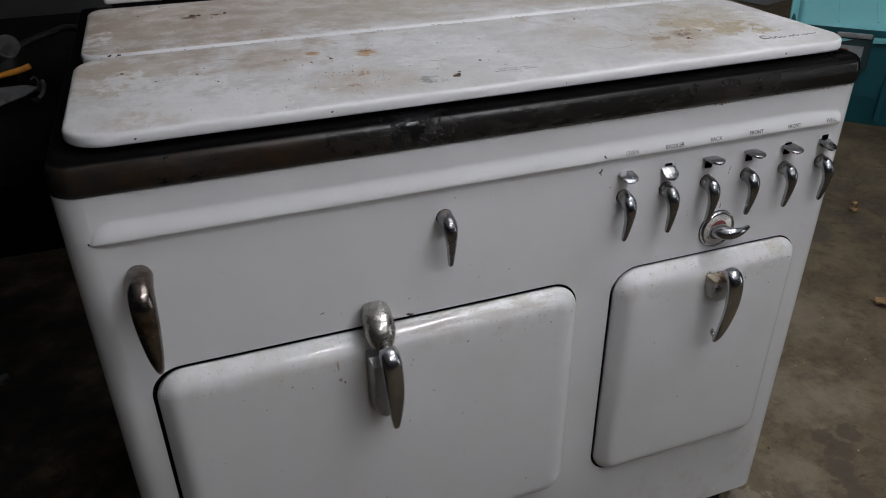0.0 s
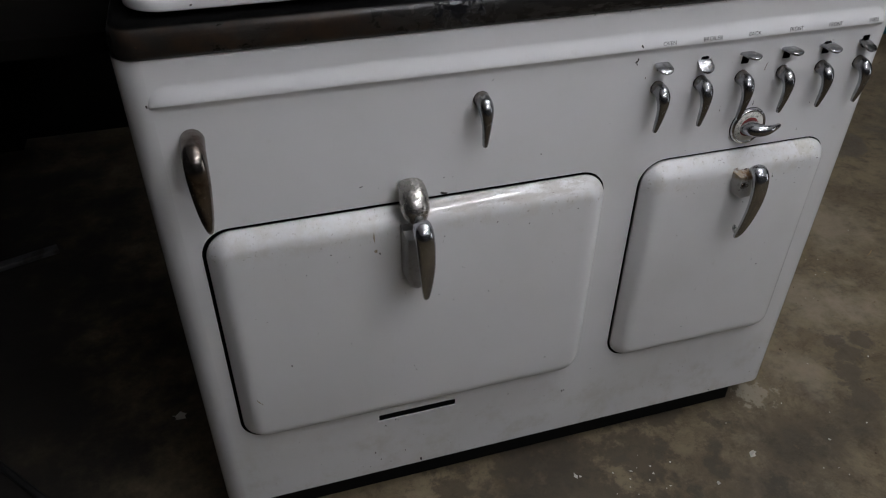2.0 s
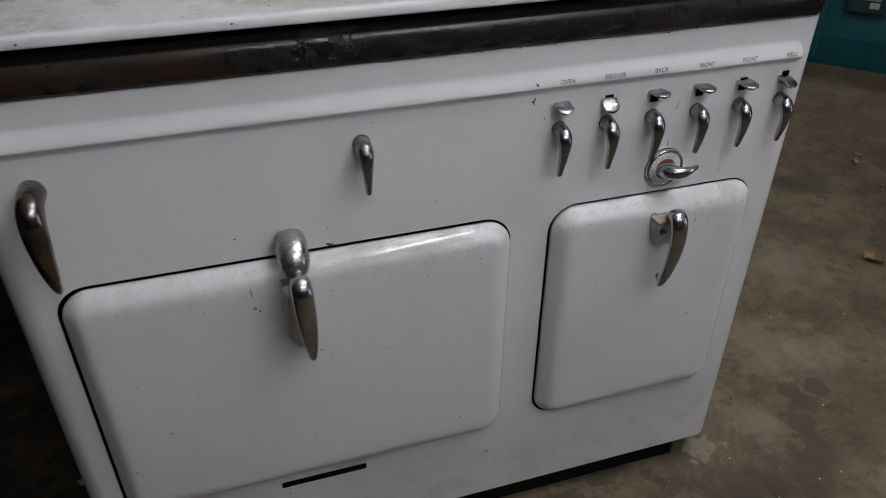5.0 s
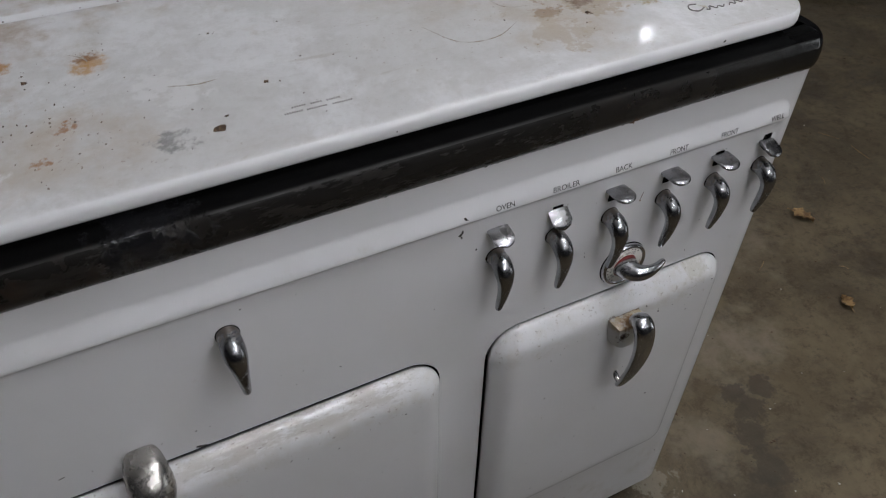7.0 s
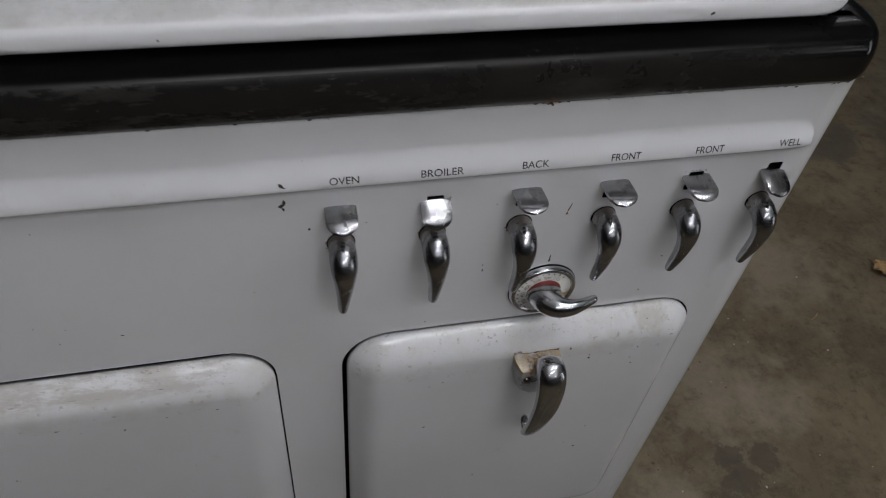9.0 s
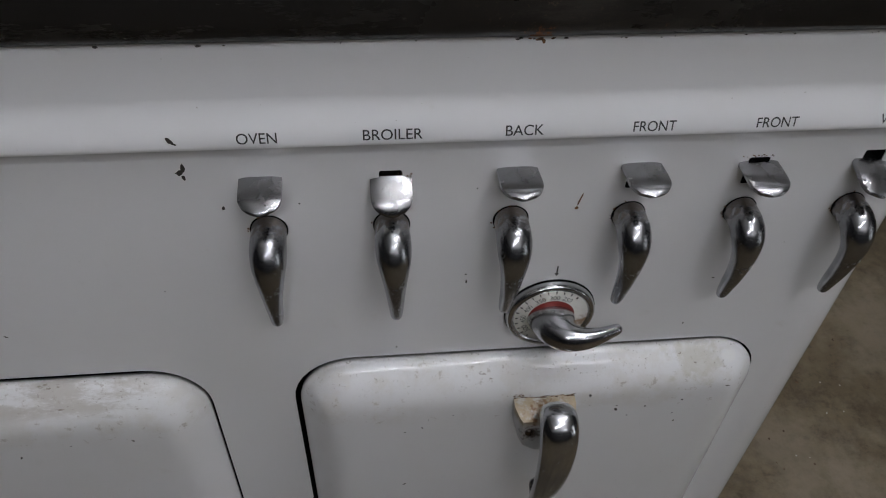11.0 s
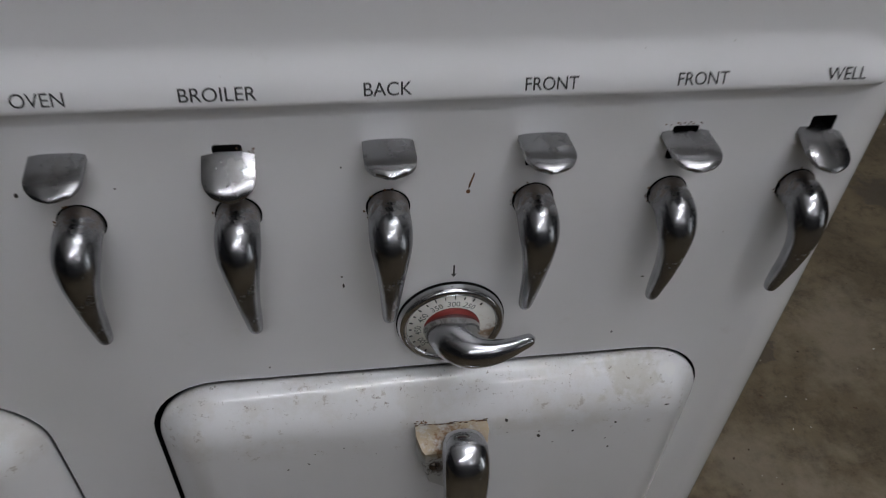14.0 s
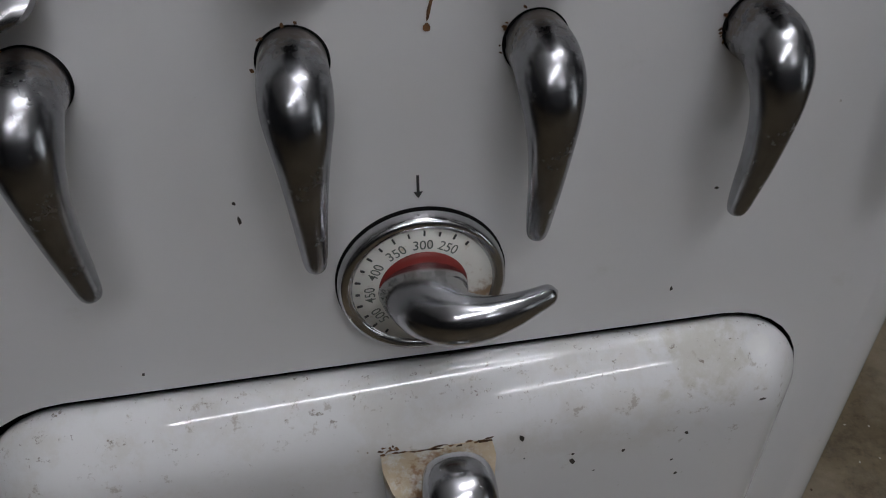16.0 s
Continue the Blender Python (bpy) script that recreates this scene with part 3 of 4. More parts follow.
def strip_light(x0, y0, x1, y1, z, strength, tube_width=0.036):
    """A hanging batten with one bare glowing tube, from one end of it to the other."""
    length = math.hypot(x1 - x0, y1 - y0)
    lamp = thing("ceiling_light", "unseen white batten light with one glowing tube hanging on wires", "ceiling light", at=((x0 + x1) / 2, (y0 + y1) / 2, z))
    lamp.rotation_euler = (0, 0, math.atan2(y1 - y0, x1 - x0))
    part("batten", box(-length / 2 - 0.03, -0.015, 0.105, length / 2 + 0.03, 0.015, 0.135, 0.005), HOUSING, lamp)
    for end in (-1, 1):
        part("tube_holder", box(end * (length / 2 + 0.012) - 0.012, -0.012, -0.02, end * (length / 2 + 0.012) + 0.012, 0.012, 0.107, 0.003), HOUSING, lamp)
        part("hanger", mesh_of("hanger", *tube([(end * length * 0.35, 0, 0.134), (end * length * 0.35, 0, 0.15), (end * length * 0.35, 0, TOP - z + 0.004)], 0.003, 8, 2)), STEEL, lamp)
    part("tube", mesh_of("tube", *tube([(-length / 2, 0, 0.0), (0, 0, 0.0), (length / 2, 0, 0.0)], tube_width / 2, 12, 3)), glow("lamp_glow", (0.946, 0.956, 1.017), strength), lamp, "glowing tube")
    return lamp


strip_light(0.24, -1.20, 1.15, -0.61, 1.60, LAMP_FRONT)
# unseen tube added overhead to brighten the lids and the right-hand floor
strip_light(0.80, -0.58, 1.92, -0.22, 2.40, FILL_TOP)
strip_light(1.40, -2.62, 2.20, -2.36, 2.35, LAMP_FAR)
strip_light(2.93, 2.38, 3.18, 2.12, 2.40, LAMP_SIDE, 0.04)

# ---------- the stove ----------
W, D = 0.94, 0.66
BASE, SHELF = 0.055, 0.760
stove = thing("stove", "white enamel vintage gas range with chrome levers and grimy lid", "stove", at=(0, 0, 0))

# front sheet with the openings for the two doors and the vent
OVEN, BROIL = (0.044, 0.198, 0.552, 0.555), (0.601, 0.202, 0.891, 0.556)
holes = [rounded(*OVEN, 0.035), rounded(*BROIL, 0.037), [(0.3536, 0.1846), (0.2384, 0.1846), (0.2372, 0.1832), (0.2372, 0.1744), (0.2384, 0.1730), (0.3536, 0.1730), (0.3548, 0.1744), (0.3548, 0.1832)]]
slots = {0: 0.001, 1: 0.002, 2: 0, 3: 0.001, 4: 0.002, 5: 0.004}
XS = (0.603, 0.662, 0.721, 0.781, 0.8395, 0.898)
for n, x in enumerate(XS):
    holes.append(rounded(x - 0.0054, 0.6775 if n in (2, 3, 4) else 0.682, x + 0.0054, 0.6915 + slots[n], 0.0012, 3))
R = 0.028
front = part("front_panel", mesh_of("front_panel", *plate([(R, BASE), (W - R, BASE), (W - R, SHELF), (R, SHELF)], holes, 0.0), smooth=False), WHITE, stove)
# sides of the openings coloured near-black so door gaps stay dark
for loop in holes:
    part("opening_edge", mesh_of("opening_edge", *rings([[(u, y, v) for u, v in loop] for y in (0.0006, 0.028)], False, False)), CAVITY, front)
# wrap-round sides with rounded front corners
turn = [(0.0, D)] + [(R - R * math.cos(a), R - R * math.sin(a)) for a in np.linspace(0, math.pi / 2, 10)]
for name, flip in (("side_panel", False), ("side_panel", True)):
    loop = [(W - x if flip else x, y) for x, y in turn]
    cols = [[(x, y, z) for z in (BASE, BASE + 0.02, 0.4, SHELF)] for x, y in loop]
    verts = [p for c in cols for p in c]
    faces = [(i * 4 + j, i * 4 + j + 1, i * 4 + j + 5, i * 4 + j + 4) for i in range(len(cols) - 1) for j in range(3)]
    part(name, mesh_of(name, verts, faces), WHITE, stove)
part("inner_box", box(0.02, 0.03, BASE + 0.012, W - 0.02, D, SHELF - 0.004), CAVITY, stove)
part("kick_base", box(0.030, 0.018, 0.0, W - 0.052, D - 0.05, BASE + 0.012, 0.003), KICK, stove, "black recessed base")
# pressed lip under the vent
part("vent_lip", box(0.2345, -0.0008, 0.1697, 0.3575, 0.0020, 0.1727, 0.0007), WHITE, stove)
# added black sheet that stands for the shade inside the vent slot
part("vent_shade", box(0.230, 0.0024, 0.168, 0.362, 0.012, 0.1905), CAVITY, stove)

# pressed ridge that carries the words
def ridge_depth(s):
    """Depth of the pressed ridge at s, 0 at its top edge, 1 at its foot."""
    if s < 0.72:
        q = s / 0.72
        return 0.0056 * q * q * (3 - 2 * q) * (1.15 - 0.15 * q)
    q = (s - 0.72) / 0.28
    return 0.0056 * (1 - q) ** 1.6


ZT, ZB, XL, XR = 0.7345, 0.7046, 0.026, 0.916
cols = [XL + 0.022 * (1 - math.cos(a)) for a in np.linspace(0, math.pi / 2, 12)] + list(np.linspace(XL + 0.04, XR - 0.04, 30)) + [XR - 0.022 * (1 - math.cos(a)) for a in np.linspace(math.pi / 2, 0, 12)]
ss = list(np.linspace(0, 1, 30))
verts, faces = [], []
for x in cols:
    e = min((x - XL) / 0.022, (XR - x) / 0.022, 1.0)
    e = math.sqrt(max(0.0, 1 - (1 - e) ** 2))
    for s in ss:
        z = ZB + (ZT - ZB) * (1 - s) * max(e, 0.15) + 0.006 * (1 - max(e, 0.15))
        verts.append((x, -0.0004 - ridge_depth(s) * e, z))
n = len(ss)
faces = [(i * n + j, i * n + j + 1, i * n + n + j + 1, i * n + n + j) for i in range(len(cols) - 1) for j in range(n - 1)]
part("ridge", mesh_of("ridge", verts, faces), WHITE, stove)

words = ("OVEN", "BROILER", "BACK", "FRONT", "FRONT", "WELL")
widths = (0.0170, 0.0258, 0.0170, 0.0196, 0.0196, 0.0160)
for word, x, w in zip(words, XS, widths):
    ob = lettering(word, w, 0.0048, Matrix.Translation((x + 0.02 * (0.72 - x), 0, 0.7178)), INK, stove)
    for v in ob.data.vertices:
        v.co.y = -0.0007 - ridge_depth((ZT - v.co.z) / (ZT - ZB))

# doors: a pillowed front on a thin pan
rim = [(0.0035, 0.0022), (0.003, -0.001), (0.0034, -0.0032), (0.0048, -0.0056), (0.0075, -0.0084), (0.0115, -0.0122), (0.0152, -0.0153), (0.0190, -0.0176), (0.0235, -0.0190), (0.029, -0.0196), (0.037, -0.0198)]
oven_door = part("oven_door", mesh_of("oven_door", *pillow(OVEN[0] + 0.0012, OVEN[1] + 0.0012, OVEN[2] + 0.0018, OVEN[3] - 0.0010, 0.036, rim, 10)), DOOR, stove, "white pillowed oven door with grimy top edge")
broiler_door = part("broiler_door", mesh_of("broiler_door", *pillow(BROIL[0] + 0.0004, BROIL[1] + 0.0012, BROIL[2] + 0.0012, BROIL[3] + 0.0004, 0.036, rim, 10)), DOOR, stove, "white pillowed broiler door with rust marks")

# black rail round the top
prof = [(0.004, 0.7597), (0.001, 0.7599), (-0.003, 0.7615), (-0.0052, 0.7652), (-0.0062, 0.770), (-0.0062, 0.778), (-0.0050, 0.785), (-0.0025, 0.7905), (0.0010, 0.7938), (0.0050, 0.7952), (0.012, 0.7955), (0.022, 0.7955)]
def around(o):
    """The outline of the rail at a distance o outside the body."""
    r, p = 0.026, o - 0.0075
    far = o - 0.0110
    out = [(-p, D)]
    out += [(r - (r + p) * math.cos(a), r - (r + o) * math.sin(a)) for a in np.linspace(0, math.pi / 2, 9)]
    return out + [(W - r + (r + far) * math.sin(a), r - (r + o) * math.cos(a)) for a in np.linspace(0, math.pi, 17)]


lines = [[(x, y, z) for x, y in around(-y0)] for y0, z in prof]
n = len(lines[0])
verts = [p for l in lines for p in l]
faces = [(i * n + j, i * n + j + 1, i * n + n + j + 1, i * n + n + j) for i in range(len(lines) - 1) for j in range(n - 1)]
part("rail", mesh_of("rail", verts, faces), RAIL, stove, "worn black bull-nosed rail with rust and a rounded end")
part("top_deck", box(0.021, 0.021, 0.765, W - 0.027, D, 0.7953), KICK, stove)
part("side_ledge", box(W - 0.028, 0.030, 0.752, W - 0.002, D, 0.7598, 0.002), KICK, stove)

# the two lids
part("lid_rest", box(0.05, 0.04, 0.7950, W - 0.05, 0.56, 0.8035), CAVITY, stove)
lid_rim = [(0.006, 0.803), (0.002, 0.8015), (0.0003, 0.8022), (0.0, 0.8040), (0.0002, 0.8095), (0.0012, 0.8122), (0.0032, 0.8138), (0.0060, 0.8144), (0.010, 0.8145), (0.015, 0.8145)]
front_lid = part("front_lid", mesh_of("front_lid", *slab(0.021, 0.0075, 0.918, 0.274, 0.040, lid_rim)), LID, stove, "white enamel lid covered in brown dirt and crumbs")
back_rim = [(i, z + (0.0016 if k > 2 else 0.001)) for k, (i, z) in enumerate(lid_rim)]
back_lid = part("back_lid", mesh_of("back_lid", *slab(0.026, 0.278, 0.922, 0.546, 0.030, back_rim)), LID, stove, "white enamel rear lid with brown dirt")
part("lid_hinge_rest", box(0.06, 0.285, 0.8036, W - 0.06, 0.53, 0.8090), CAVITY, stove)
# black box in place of the dark gap below the back panel
part("backguard_gap", box(0.06, 0.556, 0.7953, 0.895, 0.64, 0.8205), CAVITY, stove)
part("backguard", box(0.050, 0.549, 0.8198, 0.90, 0.64, 1.05, 0.004), WHITE, stove, "white enamel back panel")

# small print and a worn script mark on the lid
FADED = Mat("faded_print", (0.20, 0.19, 0.18), 0.6)
for x, y, w in ((0.4665, 0.0535, 0.0105), (0.4790, 0.0530, 0.0085), (0.4915, 0.0525, 0.0105), (0.4610, 0.0475, 0.0135), (0.4775, 0.0468, 0.0150), (0.4960, 0.0462, 0.0150)):
    strokes = int(w / 0.0016)
    for k in range(strokes):
        u = x - w / 2 + (k + 0.5) * w / strokes
        part("print_bar", box(u - 0.0005, y - 0.0009, 0.8146, u + 0.0005, y + 0.0009, 0.8148), FADED, front_lid)
swirl = [(0.828, 0.064), (0.821, 0.065), (0.817, 0.058), (0.822, 0.053), (0.830, 0.056)]
part("script_mark", mesh_of("script_mark", *tube([(x - 0.006, y - 0.006, 0.8146) for x, y in swirl], 0.0007, 6, 6)), FADED, front_lid)
script = [(0.830, 0.056)] + [(0.833 + 0.0034 * k, 0.0560 + (0.0042 if k in (1, 9) else 0.0019) * (1 if k % 2 else -0.6)) for k in range(17)] + [(0.896, 0.0575)]
for a, b in ((0, 6), (7, 12), (13, 18)):
    part("script_mark", mesh_of("script_mark", *tube([(x - 0.006, y - 0.010 + 0.10 * max(0.0, 0.84 - x), 0.8146) for x, y in script[a : b + 1]], 0.0006, 6, 5)), FADED, front_lid)

# ---------- chrome fittings ----------
rng = random.Random(5)


def flake(cx, cz, w, h, turn, y=-0.0003, n=9):
    pts = []
    for k in range(n):
        a = 2 * math.pi * k / n
        r = 0.6 + 0.5 * rng.random()
        u, v = w / 2 * r * math.cos(a), h / 2 * r * math.sin(a)
        c, s = math.cos(turn), math.sin(turn)
        pts.append((cx + u * c - v * s, y, cz + u * s + v * c))
    return pts


def flakes(name, places, mat, parent, label=""):
    verts, faces = [], []
    for p in places:
        faces.append(tuple(range(len(verts), len(verts) + len(p))))
        verts += p
    return tagged(part(name, mesh_of(name, verts, faces, False), mat, parent, label), kind="stuff")


LEVER = [(0.002, 0.0006, 0.0084, 0.0090), (-0.004, 0.0007, 0.0085, 0.0090), (-0.0092, 0.0004, 0.0087, 0.0088), (-0.0138, -0.0018, 0.0088, 0.0086), (-0.0174, -0.0060, 0.0084, 0.0078),
         (-0.0193, -0.0122, 0.0072, 0.0068), (-0.0195, -0.0205, 0.0059, 0.0058), (-0.0182, -0.0315, 0.0047, 0.0050), (-0.0162, -0.0415, 0.0039, 0.0042),
         (-0.0148, -0.0490, 0.0032, 0.0033), (-0.0141, -0.0516, 0.0024, 0.0023), (-0.0139, -0.0528, 0.0006, 0.0006)]
lever_mesh = mesh_of("lever", *horn(LEVER, 24, 2.0, 6, 0.15))
# black disc drawn in for the dark gap round a lever's root
root_gap_mesh = mesh_of("root_gap", *revolve([(0.0091, 0.001), (0.0091, -0.0005), (0.004, -0.0006)], 32))


def lever(x, z, swing=0.0, scale=1.0):
    ob = part("lever", lever_mesh, WORN, stove, "curved chrome lever")
    ob.matrix_basis = pose(x, 0, z, 0, swing, 0) @ Matrix.Scale(scale, 4)
    part("root_gap", root_gap_mesh, CAVITY, ob).location = (0, 0, 0.0009)
    return ob


for x, swing, size in zip(XS, (1.5, -1.2, 1.0, 0.5, 0.0, 0.8), (1.0, 1.0, 0.99, 0.955, 0.95, 0.95)):
    lever(x, 0.6592, swing, size)
lever(0.3765, 0.6745, -2.0, 1.03)

# thumb tabs over the levers
def tab(x, z, lean, twist=0.0, reach=1.0):
    """A curled paddle that stands out from its slot; lean turns its lip down."""
    w = 0.0097
    line = np.array(spline([(0.001, 0.0), (-0.0045, 0.0002), (-0.0088, 0.0002), (-0.0122, -0.0002), (-0.0148, -0.0009), (-0.0166, -0.0019), (-0.0177, -0.0031)], 6))
    line[:, 0] *= reach
    run = np.concatenate([[0.0], np.cumsum(np.linalg.norm(np.diff(line, axis=0), axis=1))])
    straight = run[-1] - w
    stations = list(np.linspace(0, straight, 8)) + [straight + w * math.sin(q) for q in np.linspace(0.12, 1.5, 15)]
    rows = [(np.interp(q, run, line[:, 0]), np.interp(q, run, line[:, 1])) for q in stations]
    top, low = [], []
    for i, (y, zz) in enumerate(rows):
        a, b = rows[max(i - 1, 0)], rows[min(i + 1, len(rows) - 1)]
        t = np.array(b) - np.array(a)
        t = t / np.linalg.norm(t)
        half = math.sqrt(max(1e-8, w * w - max(0.0, stations[i] - straight) ** 2))
        crown = [(u, 0.0009 * (1 - u ** 4)) for u in np.linspace(-1, 1, 9)]
        nrm = np.array([t[1], -t[0]])
        top.append([(u * half, y + nrm[0] * c, zz + nrm[1] * c) for u, c in crown])
        low.append([(u * half, y - nrm[0] * 0.0024, zz - nrm[1] * 0.0024) for u, c in reversed(crown)])
    v, f = rings([a + b for a, b in zip(top, low)])
    ob = part("thumb_tab", mesh_of("thumb_tab", v, f), SOFT, stove, "chrome thumb tab", sharp=50)
    ob.matrix_basis = pose(x, 0, z, lean, 0, 0) @ pose(0, 0, 0, 0, twist, 0)
    part("stem", box(-0.0052, -0.0075, -0.0068, 0.0052, 0.008, -0.0018, 0.0006), CAVITY, ob)


for n, (z, lean, reach) in enumerate(((0.6918, 12, 1.10), (0.6888, 34, 1.0), (0.6922, -7, 1.27), (0.6920, -4, 1.27), (0.6907, 2, 1.25), (0.6888, 18, 1.12))):
    tab(XS[n], z, lean, 9.0 if n == 5 else 0.0, reach)

# thermostat dial
DX, DZ = 0.750, 0.5885
dial = part("dial", mesh_of("dial", *revolve([(0.0254, 0.002), (0.0254, -0.0018), (0.0250, -0.0042), (0.0240, -0.0054), (0.0224, -0.0056), (0.0213, -0.0047), (0.0208, -0.0036), (0.004, -0.0035)], 64)), CHROME, stove, "chrome oven dial with white scale and red centre")
dial.location = (DX, 0, DZ)
# black disc paints the shaded seam round the dial
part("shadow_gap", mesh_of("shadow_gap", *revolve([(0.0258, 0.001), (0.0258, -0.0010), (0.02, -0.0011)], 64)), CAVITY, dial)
scale = part("scale", mesh_of("scale", *revolve([(0.0213, -0.0035), (0.0213, -0.0042), (0.012, -0.0048), (0.005, -0.0048)], 64)), FACE, dial, "off-white scale ring")
part("red_centre", mesh_of("red_centre", *revolve([(0.0134, -0.0045), (0.0132, -0.0052), (0.010, -0.0056), (0.003, -0.0056)], 48)), RED, dial, "red enamel centre")
for word, a in (("250", 62), ("300", 89), ("350", 118), ("400", 150), ("450", 181), ("500", 212)):
    m = pose(0, -0.0050, 0, 0, 0, 0) @ pose(0.0160 * math.cos(radians(a)), 0, 0.0160 * math.sin(radians(a)), 0, 90 - a, 0)
    lettering(word, 0.0058, 0.0032, m, NUMBER, scale, "number")
for k in range(15):
    a = 48 + 13.2 * k
    me = box(-0.00025, -0.0049, 0.0189, 0.00025, -0.0044, 0.0206 if k % 2 else 0.0202)
    tick = part("tick", me, INK, scale)
    tick.matrix_basis = pose(0, 0.0001, 0, 0, 90 - a, 0)
KNOB = [(-0.003, 0.001, 0.0100, 0.0128), (-0.009, 0.000, 0.0098, 0.0122), (-0.0150, -0.002, 0.0092, 0.0108), (-0.0205, -0.0068, 0.0083, 0.0084),
        (-0.0232, -0.0145, 0.0069, 0.0060), (-0.0228, -0.0225, 0.0054, 0.0045), (-0.0210, -0.0295, 0.0041, 0.0035), (-0.0194, -0.0346, 0.0031, 0.0027), (-0.0188, -0.0365, 0.0008, 0.0008)]
knob = part("pointer_knob", mesh_of("pointer_knob", *horn(KNOB, 26, 2.0, 7, 0.1)), POLISHED, dial, "bent chrome pointer knob")
knob.matrix_basis = pose(0, 0, 0.0002, 0, -97, 0)
arrow = [(-0.0004, 0.0075), (-0.0004, 0.0022), (-0.0013, 0.0022), (0.0, 0.0), (0.0013, 0.0022), (0.0004, 0.0022), (0.0004, 0.0075)]
part("arrow", mesh_of("arrow", [(DX + u, -0.0005, 0.6175 + v) for u, v in arrow], [tuple(range(7))], False), INK, stove)

# long pull at the corner
PULL = [(0.002, 0.0, 0.0128, 0.0135), (-0.008, 0.0, 0.0126, 0.0134), (-0.018, -0.001, 0.0124, 0.0130), (-0.028, -0.005, 0.0123, 0.0120),
        (-0.0350, -0.015, 0.0122, 0.0102), (-0.0372, -0.031, 0.0116, 0.0084), (-0.0360, -0.054, 0.0098, 0.0067), (-0.0315, -0.077, 0.0074, 0.0051),
        (-0.0260, -0.094, 0.0048, 0.0036), (-0.0225, -0.102, 0.0026, 0.0020), (-0.0215, -0.1040, 0.0005, 0.0005)]
pull = part("corner_pull", mesh_of("corner_pull", *horn(PULL, 26, 2.0, 7, 0.12)), TARNISHED, stove, "long brown-tarnished chrome pull")
pull.location = (0.0602, 0, 0.6695)
# oven latch: upper cap, backing block and blade
CAP = [(-0.001, 0.0305, 0.0120, 0.0030), (-0.006, 0.0298, 0.0160, 0.0065), (-0.013, 0.025, 0.0188, 0.0110), (-0.019, 0.014, 0.0203, 0.0150), (-0.023, 0.000, 0.0206, 0.0170),
       (-0.025, -0.013, 0.0176, 0.0150), (-0.0245, -0.022, 0.0136, 0.0105), (-0.0235, -0.0275, 0.0080, 0.0056), (-0.023, -0.030, 0.0010, 0.0010)]
cap = part("latch_cap", mesh_of("latch_cap", *horn(CAP, 30, 2.1, 6)), SATIN, stove, "egg-shaped dull nickel latch cap")
cap.matrix_basis = pose(0.2900, 0, 0.5615) @ Matrix.Diagonal((0.85, 1.12, 0.74, 1))
block = mesh_of("latch_block", *rings([[(u, y, v) for u, v in [(-a, 0.061 - k), (a, 0.061 - k), (a, 0.0), (a * 0.9, -0.026 + k), (a * 0.2, -0.030 + k), (-a * 0.35, -0.026 + k), (-a, -0.008 + k)]] for a, y, k in ((0.0135, -0.0195, 0.0), (0.0135, -0.034, 0.0), (0.0115, -0.041, 0.006), (0.0095, -0.043, 0.009))]), smooth=True)
latch = part("latch_block", block, BLOCK, oven_door, "dull nickel backing block", sharp=30)
latch.location = (0.2870, 0, 0.474)
BLADE = [(-0.046, 0.000, 0.0092, 0.0070), (-0.053, 0.0020, 0.0112, 0.0090), (-0.0605, -0.004, 0.0118, 0.0092), (-0.0645, -0.016, 0.0116, 0.0078), (-0.0660, -0.034, 0.0110, 0.0066),
         (-0.0645, -0.056, 0.0097, 0.0056), (-0.0600, -0.078, 0.0078, 0.0046), (-0.0555, -0.096, 0.0055, 0.0036), (-0.0525, -0.106, 0.0038, 0.0026), (-0.0515, -0.1095, 0.0010, 0.0008)]
blade_mesh = mesh_of("blade", *horn(BLADE, 32, 2.1, 7, 0.0))
blade = part("latch_blade", blade_mesh, POLISHED, oven_door, "pointed chrome latch handle")
blade.matrix_basis = pose(0.2915, 0.0, 0.548, 0, -2.5, 0)

# broiler latch: rust-stained bracket, blade and screw
bracket = mesh_of("bracket", *rings([[(u * s, y, 0.004 + v * s) for u, v in [(-0.0185, 0.0155), (0.0185, 0.0155), (0.0172, 0.0), (0.0130, -0.018), (0.006, -0.0235), (-0.006, -0.0235), (-0.0140, -0.017), (-0.0180, 0.0)]] for s, y in ((1.0, -0.019), (1.0, -0.0255), (0.88, -0.033), (0.80, -0.0345))]), smooth=True)
bracket = part("latch_bracket", bracket, RUSTED, broiler_door, "nickel bracket stained with rust", sharp=30)
bracket.location = (0.7505, 0, 0.5125)
BLADE2 = [(-0.034, 0.000, 0.0095, 0.0060), (-0.040, 0.003, 0.0110, 0.0080), (-0.0465, -0.001, 0.0113, 0.0086), (-0.0510, -0.012, 0.0110, 0.0076), (-0.0525, -0.030, 0.0104, 0.0066),
          (-0.0505, -0.052, 0.0095, 0.0056), (-0.0455, -0.076, 0.0081, 0.0048), (-0.0395, -0.096, 0.0061, 0.0040), (-0.0345, -0.107, 0.0041, 0.0030), (-0.0325, -0.110, 0.0009, 0.0010)]
blade = part("latch_blade", mesh_of("blade", *horn(BLADE2, 32, 2.2, 7, 0.0)), POLISHED, broiler_door, "hooked chrome latch handle")
blade.location = (0.7535, 0.0, 0.5385)
part("hook_tip", mesh_of("hook_tip", *horn([(-0.034, 0.004, 0.0035, 0.0022), (-0.029, 0.006, 0.0034, 0.0022), (-0.0265, 0.010, 0.0030, 0.0018), (-0.026, 0.013, 0.0008, 0.0008)], 14)), CHROME, blade).location = (0, 0, -0.106)
